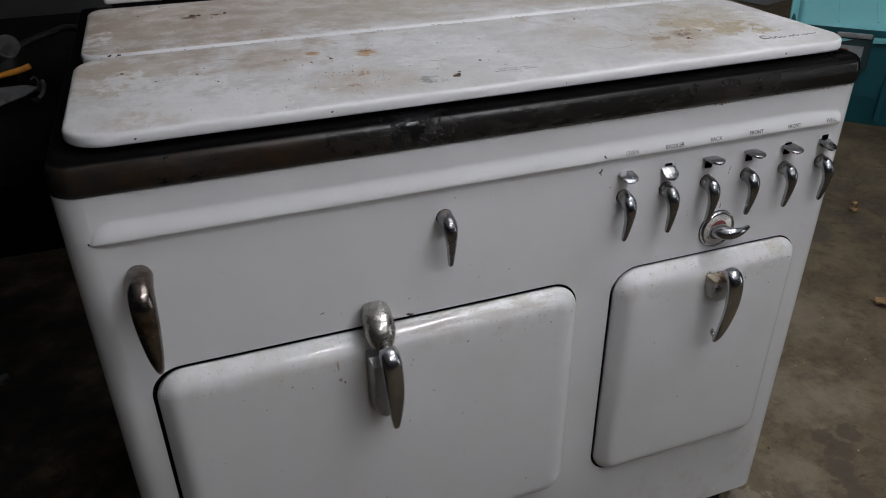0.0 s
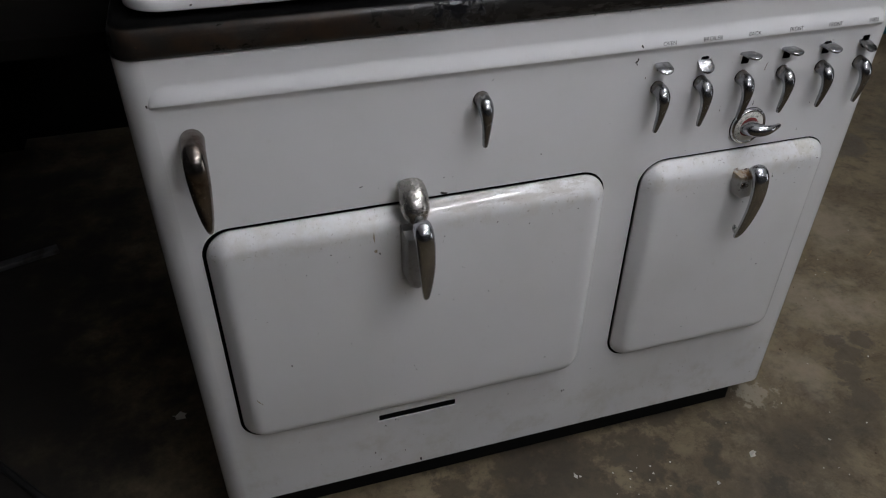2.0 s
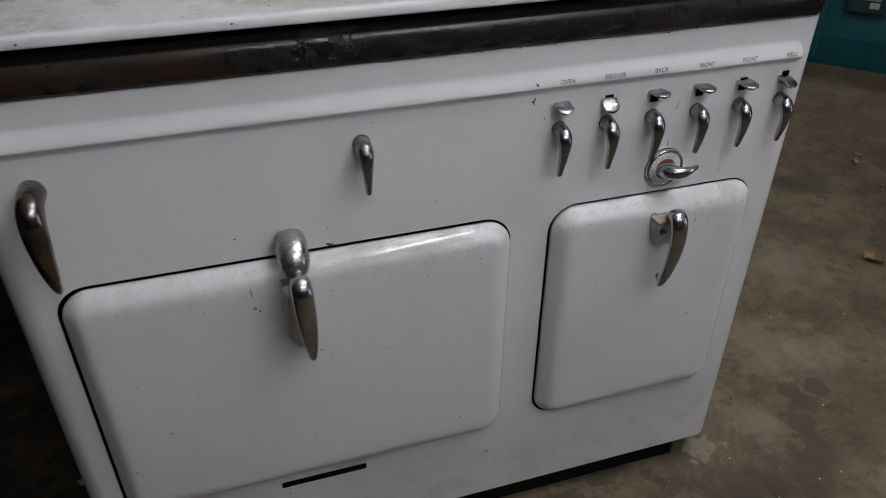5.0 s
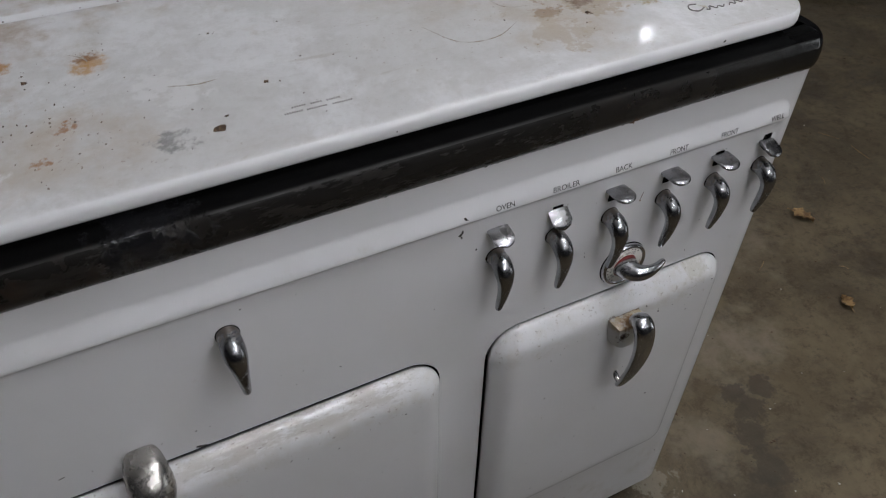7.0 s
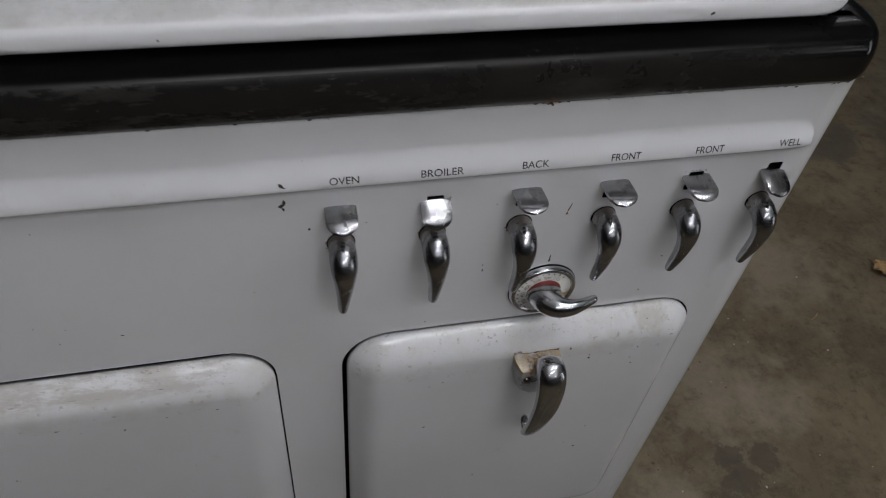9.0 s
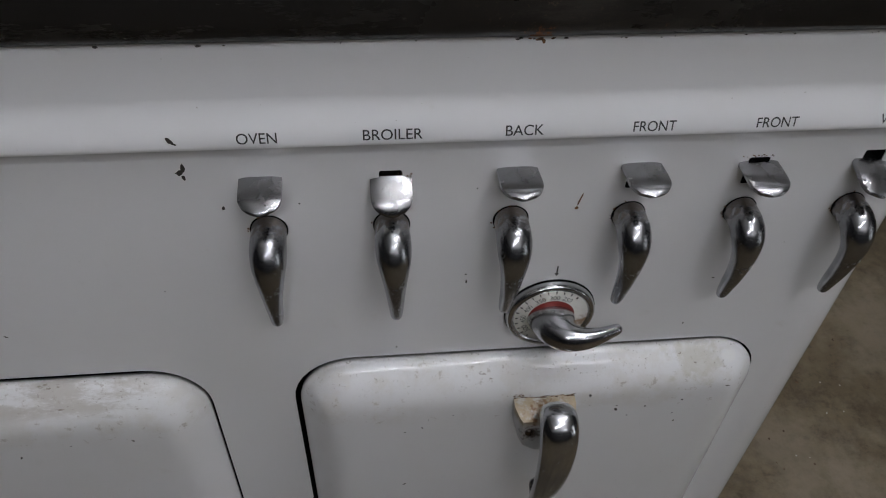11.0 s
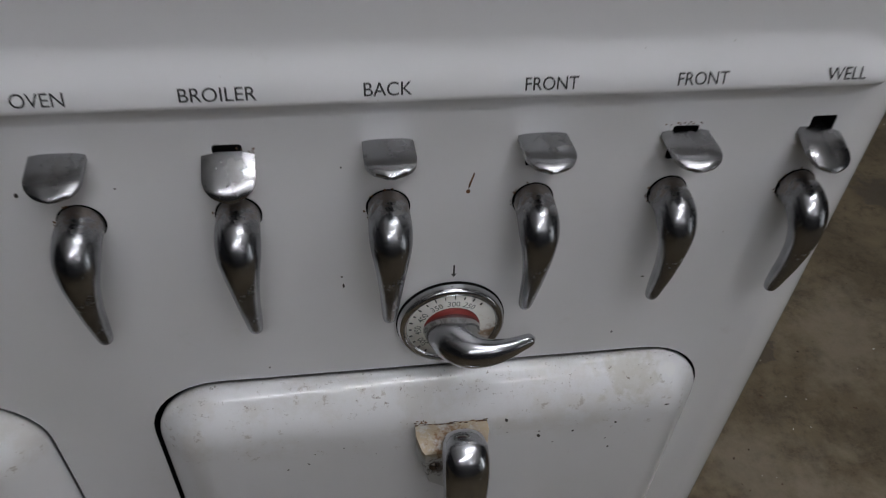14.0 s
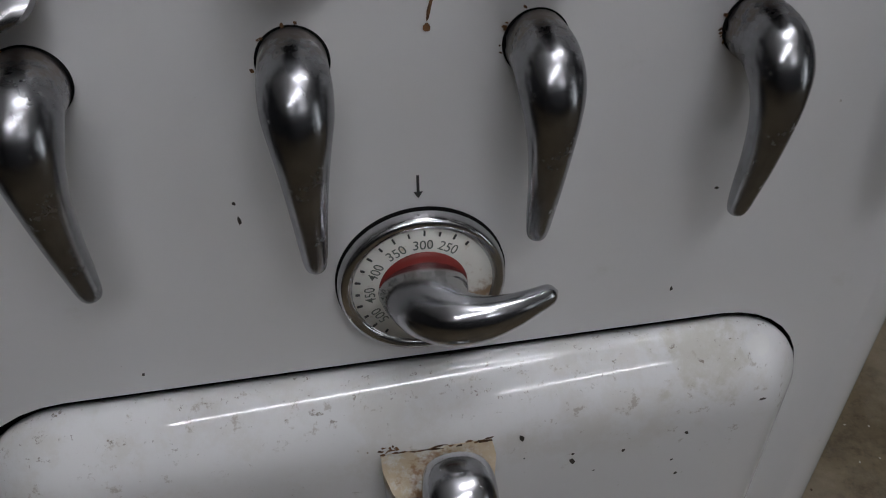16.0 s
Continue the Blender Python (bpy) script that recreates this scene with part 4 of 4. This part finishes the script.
screw = part("screw", mesh_of("screw", *revolve([(0.0030, 0.0), (0.0030, -0.002), (0.002, -0.0028), (0.0006, -0.003)], 20)), TARNISHED, bracket)
screw.location = (-0.010, -0.0335, 0.006)

# ---------- chips, rust runs and crumbs on the stove ----------
marks = [flake(0.5695, 0.7180, 0.0022, 0.0045, 0.5, -0.0060), flake(0.5708, 0.7165, 0.0028, 0.0016, -0.6, -0.0060), flake(0.5685, 0.6965, 0.0045, 0.0035, 0.3), flake(0.5702, 0.6990, 0.0022, 0.0060, -0.25), flake(0.5698, 0.6935, 0.0018, 0.0035, 0.2),
         flake(0.622, 0.7145, 0.001, 0.001, 0), flake(0.619, 0.676, 0.0012, 0.001, 0), flake(0.701, 0.6165, 0.0012, 0.0035, 0.1), flake(0.7005, 0.622, 0.001, 0.0015, 0.3),
         flake(0.833, 0.571, 0.0012, 0.0022, 0.1), flake(0.703, 0.681, 0.001, 0.001, 0), flake(0.534, 0.147, 0.003, 0.005, 0.6), flake(0.30, 0.063, 0.004, 0.010, 0.1),
         flake(0.236, 0.085, 0.002, 0.004, 0.3), flake(0.262, 0.169, 0.003, 0.003, 0.5), flake(0.024, 0.7125, 0.002, 0.004, 0.2), flake(0.905, 0.14, 0.002, 0.004, 0.3)]
for k in range(85):
    x, z = rng.uniform(0.03, 0.91), rng.uniform(0.06, 0.75)
    inside = any(a - 0.004 < x < c + 0.004 and b - 0.004 < z < d + 0.004 for a, b, c, d in (OVEN, BROIL)) or 0.70 < z < 0.737
    if not inside:
        s = rng.choice((0.0008, 0.0010, 0.0013, 0.0019))
        marks.append(flake(x, z, s, s * rng.uniform(0.8, 2.2), rng.uniform(0, 3)))
for k in range(36):
    x = 0.92 - 0.85 * rng.random() ** 1.7
    s = rng.choice((0.0006, 0.0009, 0.0013, 0.002))
    marks.append(flake(x, 0.7594 - rng.uniform(0, 0.0010), s * 1.3, s * 0.6, 0.0))
for x, z, w, h in ((0.246, 0.160, 0.0025, 0.0035), (0.228, 0.103, 0.0022, 0.0055), (0.275, 0.093, 0.0016, 0.0035), (0.537, 0.148, 0.0022, 0.0055), (0.334, 0.5565, 0.010, 0.0035), (0.331, 0.558, 0.005, 0.003), (0.233, 0.583, 0.006, 0.0012), (0.262, 0.172, 0.002, 0.002)):
    marks.append(flake(x, z, w, h, rng.uniform(-0.3, 0.3)))
flakes("enamel_chip", marks, CHIP, front)
marks = []
for a, b, c, d, count in ((*OVEN, 40), (*BROIL, 26)):
    for k in range(count):
        s = rng.choice((0.0007, 0.0008, 0.0011, 0.0016))
        marks.append(flake(rng.uniform(a + 0.04, c - 0.04), rng.uniform(b + 0.04, d - 0.04) if k % 3 else d - rng.uniform(0.035, 0.06), s, s * rng.uniform(0.8, 2.4), rng.uniform(0, 3), -0.0201))
marks += [flake(0.241, 0.520, 0.002, 0.012, 0.1, -0.0201), flake(0.247, 0.498, 0.002, 0.005, 0.2, -0.0201), flake(0.798, 0.514, 0.002, 0.004, 0.5, -0.0201)]
for x, z, w, h in ((0.275, 0.453, 0.002, 0.002), (0.322, 0.415, 0.002, 0.002), (0.124, 0.341, 0.0025, 0.0035), (0.290, 0.287, 0.002, 0.0025), (0.391, 0.405, 0.0015, 0.0025), (0.157, 0.484, 0.0015, 0.0015),
                   (0.819, 0.357, 0.003, 0.0022), (0.714, 0.257, 0.0016, 0.0014), (0.721, 0.330, 0.002, 0.0016), (0.779, 0.531, 0.0018, 0.0042), (0.798, 0.518, 0.0015, 0.0012), (0.865, 0.532, 0.0035, 0.0014)):
    marks.append(flake(x, z, w, h, rng.uniform(-0.4, 0.4), -0.0201))
flakes("enamel_chip", marks, CHIP, oven_door)
drips = [flake(0.241, 0.522, 0.0022, 0.016, 0.05, -0.0202), flake(0.2425, 0.502, 0.0045, 0.006, 0.3, -0.0202), flake(0.074, 0.288, 0.002, 0.010, 0.5, -0.0202), flake(0.078, 0.282, 0.0015, 0.004, 0.2, -0.0202)]
flakes("brown_drip", drips, DRIP, oven_door)
crust = []
for k in range(34):
    x = rng.uniform(0.7315, 0.7695)
    crust.append(flake(x, 0.5326 + rng.gauss(0, 0.0007), rng.uniform(0.0015, 0.0045), rng.uniform(0.0006, 0.0014), rng.uniform(-0.2, 0.2), -0.0202))
for k in range(16):
    crust.append(flake(0.7345 + rng.gauss(0, 0.0025), 0.5345 + abs(rng.gauss(0, 0.0016)), rng.uniform(0.0006, 0.002), rng.uniform(0.0005, 0.0014), rng.uniform(0, 3), -0.0202))
flakes("rust_crust", crust, RUST, broiler_door)
flakes("enamel_chip", [flake(x, z, w, h, 0.2, 0.0071) for x, z, w, h in ((0.084, 0.8065, 0.0028, 0.0022), (0.265, 0.8078, 0.0035, 0.0018), (0.2695, 0.8070, 0.0012, 0.0012), (0.811, 0.8070, 0.0030, 0.0022), (0.520, 0.8062, 0.0014, 0.0012))], CHIP, front_lid)
collars = []
for n in (0, 1, 2, 3, 4, 5):
    for k in range(7 if n != 1 else 3):
        a, r = math.radians(rng.gauss(150, 32)), rng.uniform(0.0089, 0.0099)
        collars.append(flake(XS[n] + r * math.cos(a), 0.6602 + r * math.sin(a), rng.uniform(0.0006, 0.0018), rng.uniform(0.0006, 0.0014), rng.uniform(0, 3), -0.0008))
for k in range(12):
    collars.append(flake(XS[4] + rng.gauss(0, 0.004), 0.6942 + abs(rng.gauss(0, 0.0005)), rng.uniform(0.0005, 0.0016), 0.0007, 0.0, -0.0004))
    collars.append(flake(XS[1] + 0.0075 + rng.gauss(0, 0.0015), 0.691 + rng.gauss(0, 0.001), 0.0008, 0.0007, 0.0, -0.0004))
flakes("rust_crust", collars, RUST, front)
runs = [flake(0.7545, 0.6715, 0.0013, 0.011, -0.25), flake(0.7535, 0.666, 0.002, 0.003, 0), flake(0.7235, 0.7588, 0.0040, 0.0016, 0.1), flake(0.7252, 0.7578, 0.0016, 0.0022, 0.3), flake(0.7290, 0.7590, 0.0022, 0.0010, 0.2), flake(0.7195, 0.7591, 0.0018, 0.0009, 0.0)]
flakes("rust_run", runs, RUST, front)


def lump(x, y, z, s, mat, name, parent):
    bm = bmesh.new()
    bmesh.ops.create_icosphere(bm, subdivisions=2, radius=1.0)
    seed = Vector((x * 90, y * 90, 3.0))
    for v in bm.verts:
        v.co *= 0.7 + 0.9 * noise.noise(v.co * 1.3 + seed)
        v.co = Vector((x + v.co.x * s, y + v.co.y * s * 0.8, z + max(v.co.z * s * 0.5, -0.3 * s)))
    me = bpy.data.meshes.new(name)
    bm.to_mesh(me)
    bm.free()
    return part(name, me, mat, parent)


def grit(name, places, mat, parent=None):
    """Many small crumbs in one mesh."""
    verts, faces = [], []
    for x, y, z, s in places:
        a = rng.uniform(0, 6.28)
        o = len(verts)
        for u, v, w in ((1, 0, 0.1), (0.1, 0.8, 0), (-0.9, 0.1, 0.15), (0, -0.7, 0), (0.1, 0.1, 0.6)):
            u, v = u * rng.uniform(0.5, 1.2), v * rng.uniform(0.4, 1.2)
            verts.append((x + s * (u * math.cos(a) - v * math.sin(a)), y + s * (u * math.sin(a) + v * math.cos(a)), z + s * w))
        faces += [(o, o + 1, o + 4), (o + 1, o + 2, o + 4), (o + 2, o + 3, o + 4), (o + 3, o, o + 4)]
    return part(name, mesh_of(name, verts, faces, False), mat, parent)


for x, y, s in ((0.411, 0.0495, 0.0052), (0.419, 0.063, 0.0022), (0.456, 0.094, 0.0026), (0.465, 0.091, 0.0012), (0.30, 0.165, 0.003), (0.164, 0.437, 0.006), (0.175, 0.440, 0.004), (0.21, 0.442, 0.004), (0.060, 0.2755, 0.0035), (0.071, 0.2755, 0.003)):
    crumb = lump(x, y, 0.8146 if y < 0.28 else 0.8162, s, CRUMB, "dirt_crumb", None)
    tagged(crumb, "small dark crumb of dried dirt on the stove lid", "dirt crumb", "crumbs on the lid")
specks = [(rng.uniform(0.04, 0.9), rng.uniform(0.03, 0.26), 0.8146, rng.choice((0.0004, 0.0005, 0.0007, 0.0010))) for k in range(46)]
specks += [(rng.uniform(0.04, 0.9), rng.uniform(0.29, 0.53), 0.8162, rng.choice((0.0006, 0.0009, 0.0014, 0.002))) for k in range(44)]
specks += [(rng.gauss(0.30, 0.05), rng.uniform(0.03, 0.20), 0.8146, rng.choice((0.0005, 0.0008, 0.0012))) for k in range(58)]
specks += [(rng.gauss(0.73, 0.05), rng.gauss(0.11, 0.03), 0.8146, rng.choice((0.0004, 0.0007, 0.0014))) for k in range(30)]
specks += [(rng.gauss(0.82, 0.03), rng.gauss(0.13, 0.03), 0.8146, rng.choice((0.0004, 0.0006, 0.0010))) for k in range(24)]
specks += [(rng.uniform(0.03, 0.9), 0.2765 + rng.gauss(0, 0.0008), 0.8125, rng.choice((0.0006, 0.0010, 0.0016))) for k in range(60)]
specks += [(rng.gauss(0.33, 0.03), rng.gauss(0.075, 0.02), 0.8146, rng.choice((0.0005, 0.0009, 0.0014))) for k in range(26)]
specks += [(rng.uniform(0.03, 0.25), rng.uniform(0.012, 0.05), 0.8146, rng.choice((0.0005, 0.0008))) for k in range(16)]
for x, y, s in ((0.25, 0.178, 22), (0.276, 0.158, 20), (0.265, 0.152, 16), (0.16, 0.181, 16), (0.151, 0.159, 18), (0.108, 0.15, 20), (0.17, 0.125, 22), (0.074, 0.192, 26), (0.436, 0.183, 18), (0.462, 0.27, 22),
                (0.491, 0.18, 14), (0.648, 0.226, 26), (0.49, 0.119, 12), (0.299, 0.176, 16), (0.729, 0.085, 30), (0.743, 0.119, 22), (0.818, 0.124, 16), (0.722, 0.206, 16), (0.223, 0.018, 14)):
    specks.append((x, y, 0.8146, s * 0.0001))
    specks += [(x + rng.gauss(0, 0.003), y + rng.gauss(0, 0.003), 0.8146, s * 0.00004) for k in range(3)]
tagged(grit("dirt_specks", specks, CRUMB), "scattered dark dirt specks on the stove lids", "dirt", kind="stuff")


def trail(points, width):
    """A hairline of dried spill that lies on the front lid."""
    fine = spline(points, 8)
    verts, faces = [], []
    for i, p in enumerate(fine):
        t = fine[min(i + 1, len(fine) - 1)] - fine[max(i - 1, 0)]
        side = np.array([-t[1], t[0]]) / (np.linalg.norm(t) + 1e-9)
        w = width * (0.35 + 0.65 * rng.random()) * math.sin(math.pi * (0.06 + 0.88 * i / (len(fine) - 1)))
        verts += [(*(p + side * w), 0.81462), (*p, 0.8148), (*(p - side * w), 0.81462)]
        if i:
            o = 3 * i
            faces += [(o - 3, o - 2, o + 1, o), (o - 2, o - 1, o + 2, o + 1)]
    return part("dried_trail", mesh_of("dried_trail", verts, faces), TRAIL, front_lid, "hairline of dried brown spill")


for line, width in (([(0.665, 0.175), (0.669, 0.128), (0.692, 0.116)], 0.0011), ([(0.593, 0.121), (0.61, 0.086), (0.64, 0.081), (0.667, 0.096)], 0.0010), ([(0.60, 0.205), (0.632, 0.180), (0.668, 0.176)], 0.0009),
                    ([(0.332, 0.196), (0.342, 0.186), (0.345, 0.178)], 0.0010), ([(0.39, 0.118), (0.41, 0.112), (0.425, 0.113)], 0.0012), ([(0.14, 0.205), (0.175, 0.21), (0.205, 0.202)], 0.0012)):
    trail(line, width)

# ---------- right of the stove: storage bins ----------
def bin_shell(w, d, h, taper, r, wall=0.004):
    prof = [(taper, 0.0), (taper * 0.9, 0.004), (0.012, h * 0.86), (0.0, h * 0.87), (-0.008, h * 0.90), (-0.012, h * 0.97), (-0.012, h), (-0.006, h), (0.004, h * 0.97), (taper, 0.01)]
    return slab(-w / 2, -d / 2, w / 2, d / 2, r, prof)


tote = thing("storage_tote", "teal plastic storage tote with pale lid and grey latch", "storage bin", at=(2.70, 1.60, 0))
tote.rotation_euler = (0, 0, radians(-47))
part("tub", mesh_of("tub", *bin_shell(0.44, 0.54, 0.36, 0.025, 0.045)), TEAL, tote, "dark teal tub", sharp=35)
for x in (-0.14, 0.14):
    part("rib", box(x - 0.010, -0.266, 0.02, x + 0.010, -0.245, 0.30, 0.004), TEAL, tote)
lid = part("tote_lid", mesh_of("tote_lid", *slab(-0.250, -0.285, 0.235, 0.285, 0.055, [(0.0, 0.0), (0.0, 0.012), (0.004, 0.018), (0.03, 0.020), (0.036, 0.034), (0.045, 0.040), (0.06, 0.041)])), TEAL_LID, tote, "pale teal snap-on lid, sitting askew", sharp=35)
lid.matrix_basis = pose(0, -0.01, 0.372, 12, -3, 3)
for x in (-0.08, 0.05):
    part("lid_groove", box(x, -0.20, 0.0405, x + 0.006, 0.20, 0.0435, 0.001), TEAL_LID, lid)
latch = part("tote_latch", box(-0.070, -0.292, 0.215, 0.060, -0.262, 0.345, 0.006), TEAL_DARK, tote, "dark latch plate")
part("latch_bar", box(-0.062, -0.300, 0.330, 0.055, -0.286, 0.348, 0.005), GREY_PLASTIC, latch, "grey plastic latch bar")
part("sticker", box(-0.045, -0.2950, 0.262, 0.035, -0.2925, 0.302), GREY_PLASTIC, latch, "small dark printed sticker")
part("print_line", box(-0.040, -0.2965, 0.278, -0.016, -0.2952, 0.290), PRINT, latch)
part("sticker", box(0.004, -0.2950, 0.236, 0.035, -0.2925, 0.256), PAPER, latch, "small white sticker")

tub = thing("clear_tub", "cloudy pale plastic storage tub on the floor by the wall", "storage bin", at=(3.85, 3.41, 0))
tub.rotation_euler = (0, 0, radians(20))
part("tub", mesh_of("tub", *bin_shell(0.60, 0.42, 0.42, 0.035, 0.05)), CLEAR_TUB, tub, sharp=35)

# ---------- left of the stove: bench with tools ----------
bench = thing("workbench", "low timber workbench beside the stove, deep shade put into its colour", "workbench", at=(-0.55, 0.95, 0))
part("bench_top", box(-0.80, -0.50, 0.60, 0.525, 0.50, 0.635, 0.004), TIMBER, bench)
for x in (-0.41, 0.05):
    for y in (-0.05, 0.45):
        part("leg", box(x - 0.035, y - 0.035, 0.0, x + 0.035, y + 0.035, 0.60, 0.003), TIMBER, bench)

# added board that hides the lit floor beyond and darkens the space below
part("shade_board", box(-0.80, 0.44, 0.02, 0.525, 0.465, 0.60, 0.003), TIMBER, bench)

saw = thing("power_tool", "black power tool with orange grip and steel guard on bench", "power tool", at=(-0.152, 0.775, 0.635))
part("motor_body", mesh_of("motor_body", *tube([(-0.14, 0.03, 0.05), (-0.06, 0.03, 0.052), (0.02, 0.03, 0.05)], 0.036, 20)), RUBBER, saw)
part("grip", mesh_of("grip", *tube([(-0.03, -0.02, 0.040), (0.0, -0.028, 0.046), (0.035, -0.025, 0.052), (0.048, -0.015, 0.054)], 0.0050)), ORANGE, saw, "orange grip")
part("guard", mesh_of("guard", *revolve([(0.019, 0.004), (0.019, -0.004), (0.017, -0.0045), (0.016, -0.002), (0.008, -0.002), (0.008, -0.006), (0.003, -0.006)], 36)), STEEL, saw, "bright steel guard", sharp=25).location = (0.022, -0.004, 0.088)
trowel = thing("trowel", "flat grey steel trowel lying on the bench", "trowel", at=(-0.155, 0.668, 0.640))
part("plate", mesh_of("plate", *rings([[(x, y, z + 0.10 * (x + 0.1) + 0.6 * (y + 0.026)) for x, y in ((-0.10, -0.026), (-0.02, -0.022), (0.05, -0.006), (0.068, 0.004), (0.05, 0.012), (-0.02, 0.020), (-0.10, 0.020))] for z in (0.0, 0.002)]), False), STEEL, trowel)
part("shank", mesh_of("shank", *tube([(0.066, 0.004, 0.018), (0.075, 0.01, 0.028), (0.077, 0.012, 0.045)], 0.003)), STEEL, trowel)
pipe = thing("pipe_end", "short dark iron pipe end on the bench", "pipe", at=(-0.098, 0.728, 0.6465))
part("socket", mesh_of("socket", *revolve([(0.008, 0.06), (0.008, 0.0), (0.0115, 0.0), (0.0115, -0.012), (0.009, -0.012), (0.008, -0.008), (0.008, 0.0)], 28)), RUBBER, pipe)
hose = thing("rubber_hose", "thick black rubber hose looped behind the bench", "hose")
part("hose_run", mesh_of("hose_run", *tube([(-0.42, 0.76, 0.645), (-0.22, 0.75, 0.665), (-0.13, 0.78, 0.712), (-0.07, 0.79, 0.732), (-0.02, 0.80, 0.736), (0.03, 0.81, 0.68), (0.05, 0.82, 0.40), (0.06, 0.83, 0.015)], 0.006)), RUBBER, hose)
cord = thing("grey_cord", "thin grey cord curled over the bench", "cord")
part("cord_run", mesh_of("cord_run", *tube([(-0.100, 0.760, 0.6362), (-0.099, 0.763, 0.648), (-0.098, 0.765, 0.660), (-0.103, 0.767, 0.668), (-0.109, 0.767, 0.664)], 0.0014)), STEEL, cord)
paper = thing("paper_scrap", "crumpled pale paper scrap on the bench", "paper", at=(-0.26, 0.90, 0.637))
part("sheet", mesh_of("sheet", [(-0.05, -0.02, 0.0), (0.0, -0.03, 0.008), (0.045, -0.008, 0.003), (0.035, 0.03, 0.012), (-0.015, 0.02, 0.002), (-0.045, 0.025, 0.010), (0.0, 0.0, 0.014)], [(0, 1, 6), (1, 2, 6), (2, 3, 6), (3, 4, 6), (4, 5, 6), (5, 0, 6)], False), PAPER, paper)

# ---------- on the floor ----------
stick = thing("metal_bar", "grey flat metal bar lying on the dark floor", "metal bar", at=(-0.40, 0.82, 0.006))
part("bar", box(-0.14, -0.012, -0.006, 0.075, 0.012, 0.006, 0.002), STEEL, stick)
stick.rotation_euler = (0, 0, radians(18))
rod = thing("iron_rod", "thin dark iron rod lying on the floor", "rod")
part("bar", mesh_of("bar", *tube([(-0.42, 0.30, 0.006), (-0.36, 0.225, 0.006), (-0.28, 0.13, 0.006)], 0.006)), RUBBER, rod)


def leaf(x, y, s, turn, curl):
    ob = thing("dry_leaf", "curled dry brown leaf on the concrete floor", "leaf", "leaves on the floor", at=(x, y, 0.004))
    ob.rotation_euler = (0, 0, radians(turn))
    verts, faces = [], []
    for i in range(9):
        t = i / 8
        w = 0.34 * math.sin(math.pi * t ** 0.8) * (1 + 0.40 * math.sin(17 * t + turn))
        for j in range(5):
            v = (j - 2) / 2
            verts.append((s * (t - 0.5), s * w * v, s * (curl * v * v * 0.22 + 0.07 * math.sin(5 * t + 2 * v) + 0.07)))
    faces = [(i * 5 + j, i * 5 + j + 1, i * 5 + j + 6, i * 5 + j + 5) for i in range(8) for j in range(4)]
    part("blade", mesh_of("blade", verts, faces), LEAF, ob)
    part("stalk", mesh_of("stalk", *tube([(-s * 0.75, 0.02 * s, 0.002), (-s * 0.5, 0, 0.08 * s), (s * 0.3, 0, 0.13 * s)], 0.02 * s, 6, 4)), LEAF, ob)


for row in ((1.534, 0.150, 0.034, 80, 0.9), (1.656, 0.382, 0.050, -72, 0.45), (1.985, 0.803, 0.04, 30, 0.6), (2.02, 0.835, 0.025, 120, 0.6)):
    leaf(*row)
bits = [(rng.uniform(0.6, 2.6), rng.uniform(-0.6, 1.6), 0.001, rng.choice((0.0015, 0.002, 0.003, 0.0045))) for k in range(420)]
tagged(grit("floor_grit", bits, CRUMB), "dark grit and dirt crumbs scattered over the concrete", "grit", kind="stuff")
bits = [(rng.uniform(0.5, 1.5), rng.uniform(-0.3, 0.5), 0.001, rng.choice((0.0012, 0.0018, 0.003))) for k in range(60)]
bits += [(rng.uniform(0.8, 2.2), rng.uniform(-0.2, 1.3), 0.001, rng.choice((0.0012, 0.0018, 0.003))) for k in range(40)]
bits += [(0.858, -0.107, 0.001, 0.0085), (0.862, -0.103, 0.001, 0.006), (0.768, -0.141, 0.001, 0.0065), (0.548, -0.062, 0.001, 0.0065), (0.555, -0.064, 0.001, 0.004), (0.598, -0.124, 0.001, 0.007), (0.606, -0.129, 0.001, 0.005), (0.641, -0.079, 0.001, 0.004)]
bits += [(rng.gauss(0.66, 0.05), rng.gauss(-0.10, 0.03), 0.001, rng.choice((0.0015, 0.0022, 0.003))) for k in range(16)]
tagged(grit("paint_flecks", bits, FLECK), "white paint flecks and chips on the concrete floor", "paint flecks", kind="stuff")
for x, y, a, l in ((1.947, 0.611, -1.15, 0.052), (1.978, 0.533, -1.75, 0.062), (1.45, 0.30, 0.4, 0.03), (1.62, 0.22, 2.1, 0.018), (1.80, 0.45, 1.1, 0.03)):
    straw = part("straw", mesh_of("straw", *tube([(x, y, 0.001), (x + 0.5 * l * math.cos(a), y + 0.5 * l * math.sin(a), 0.003), (x + l * math.cos(a + 0.12), y + l * math.sin(a + 0.12), 0.001)], 0.0005, 6, 3)), LEAF)
    tagged(straw, "thin pale dry straw on the concrete floor", "straw", "straws on the floor")
pebble = lump(-0.075, 0.255, 0.003, 0.014, FLECK, "plaster_lump", None)
tagged(pebble, "small pale plaster lump on the dark floor", "rubble")
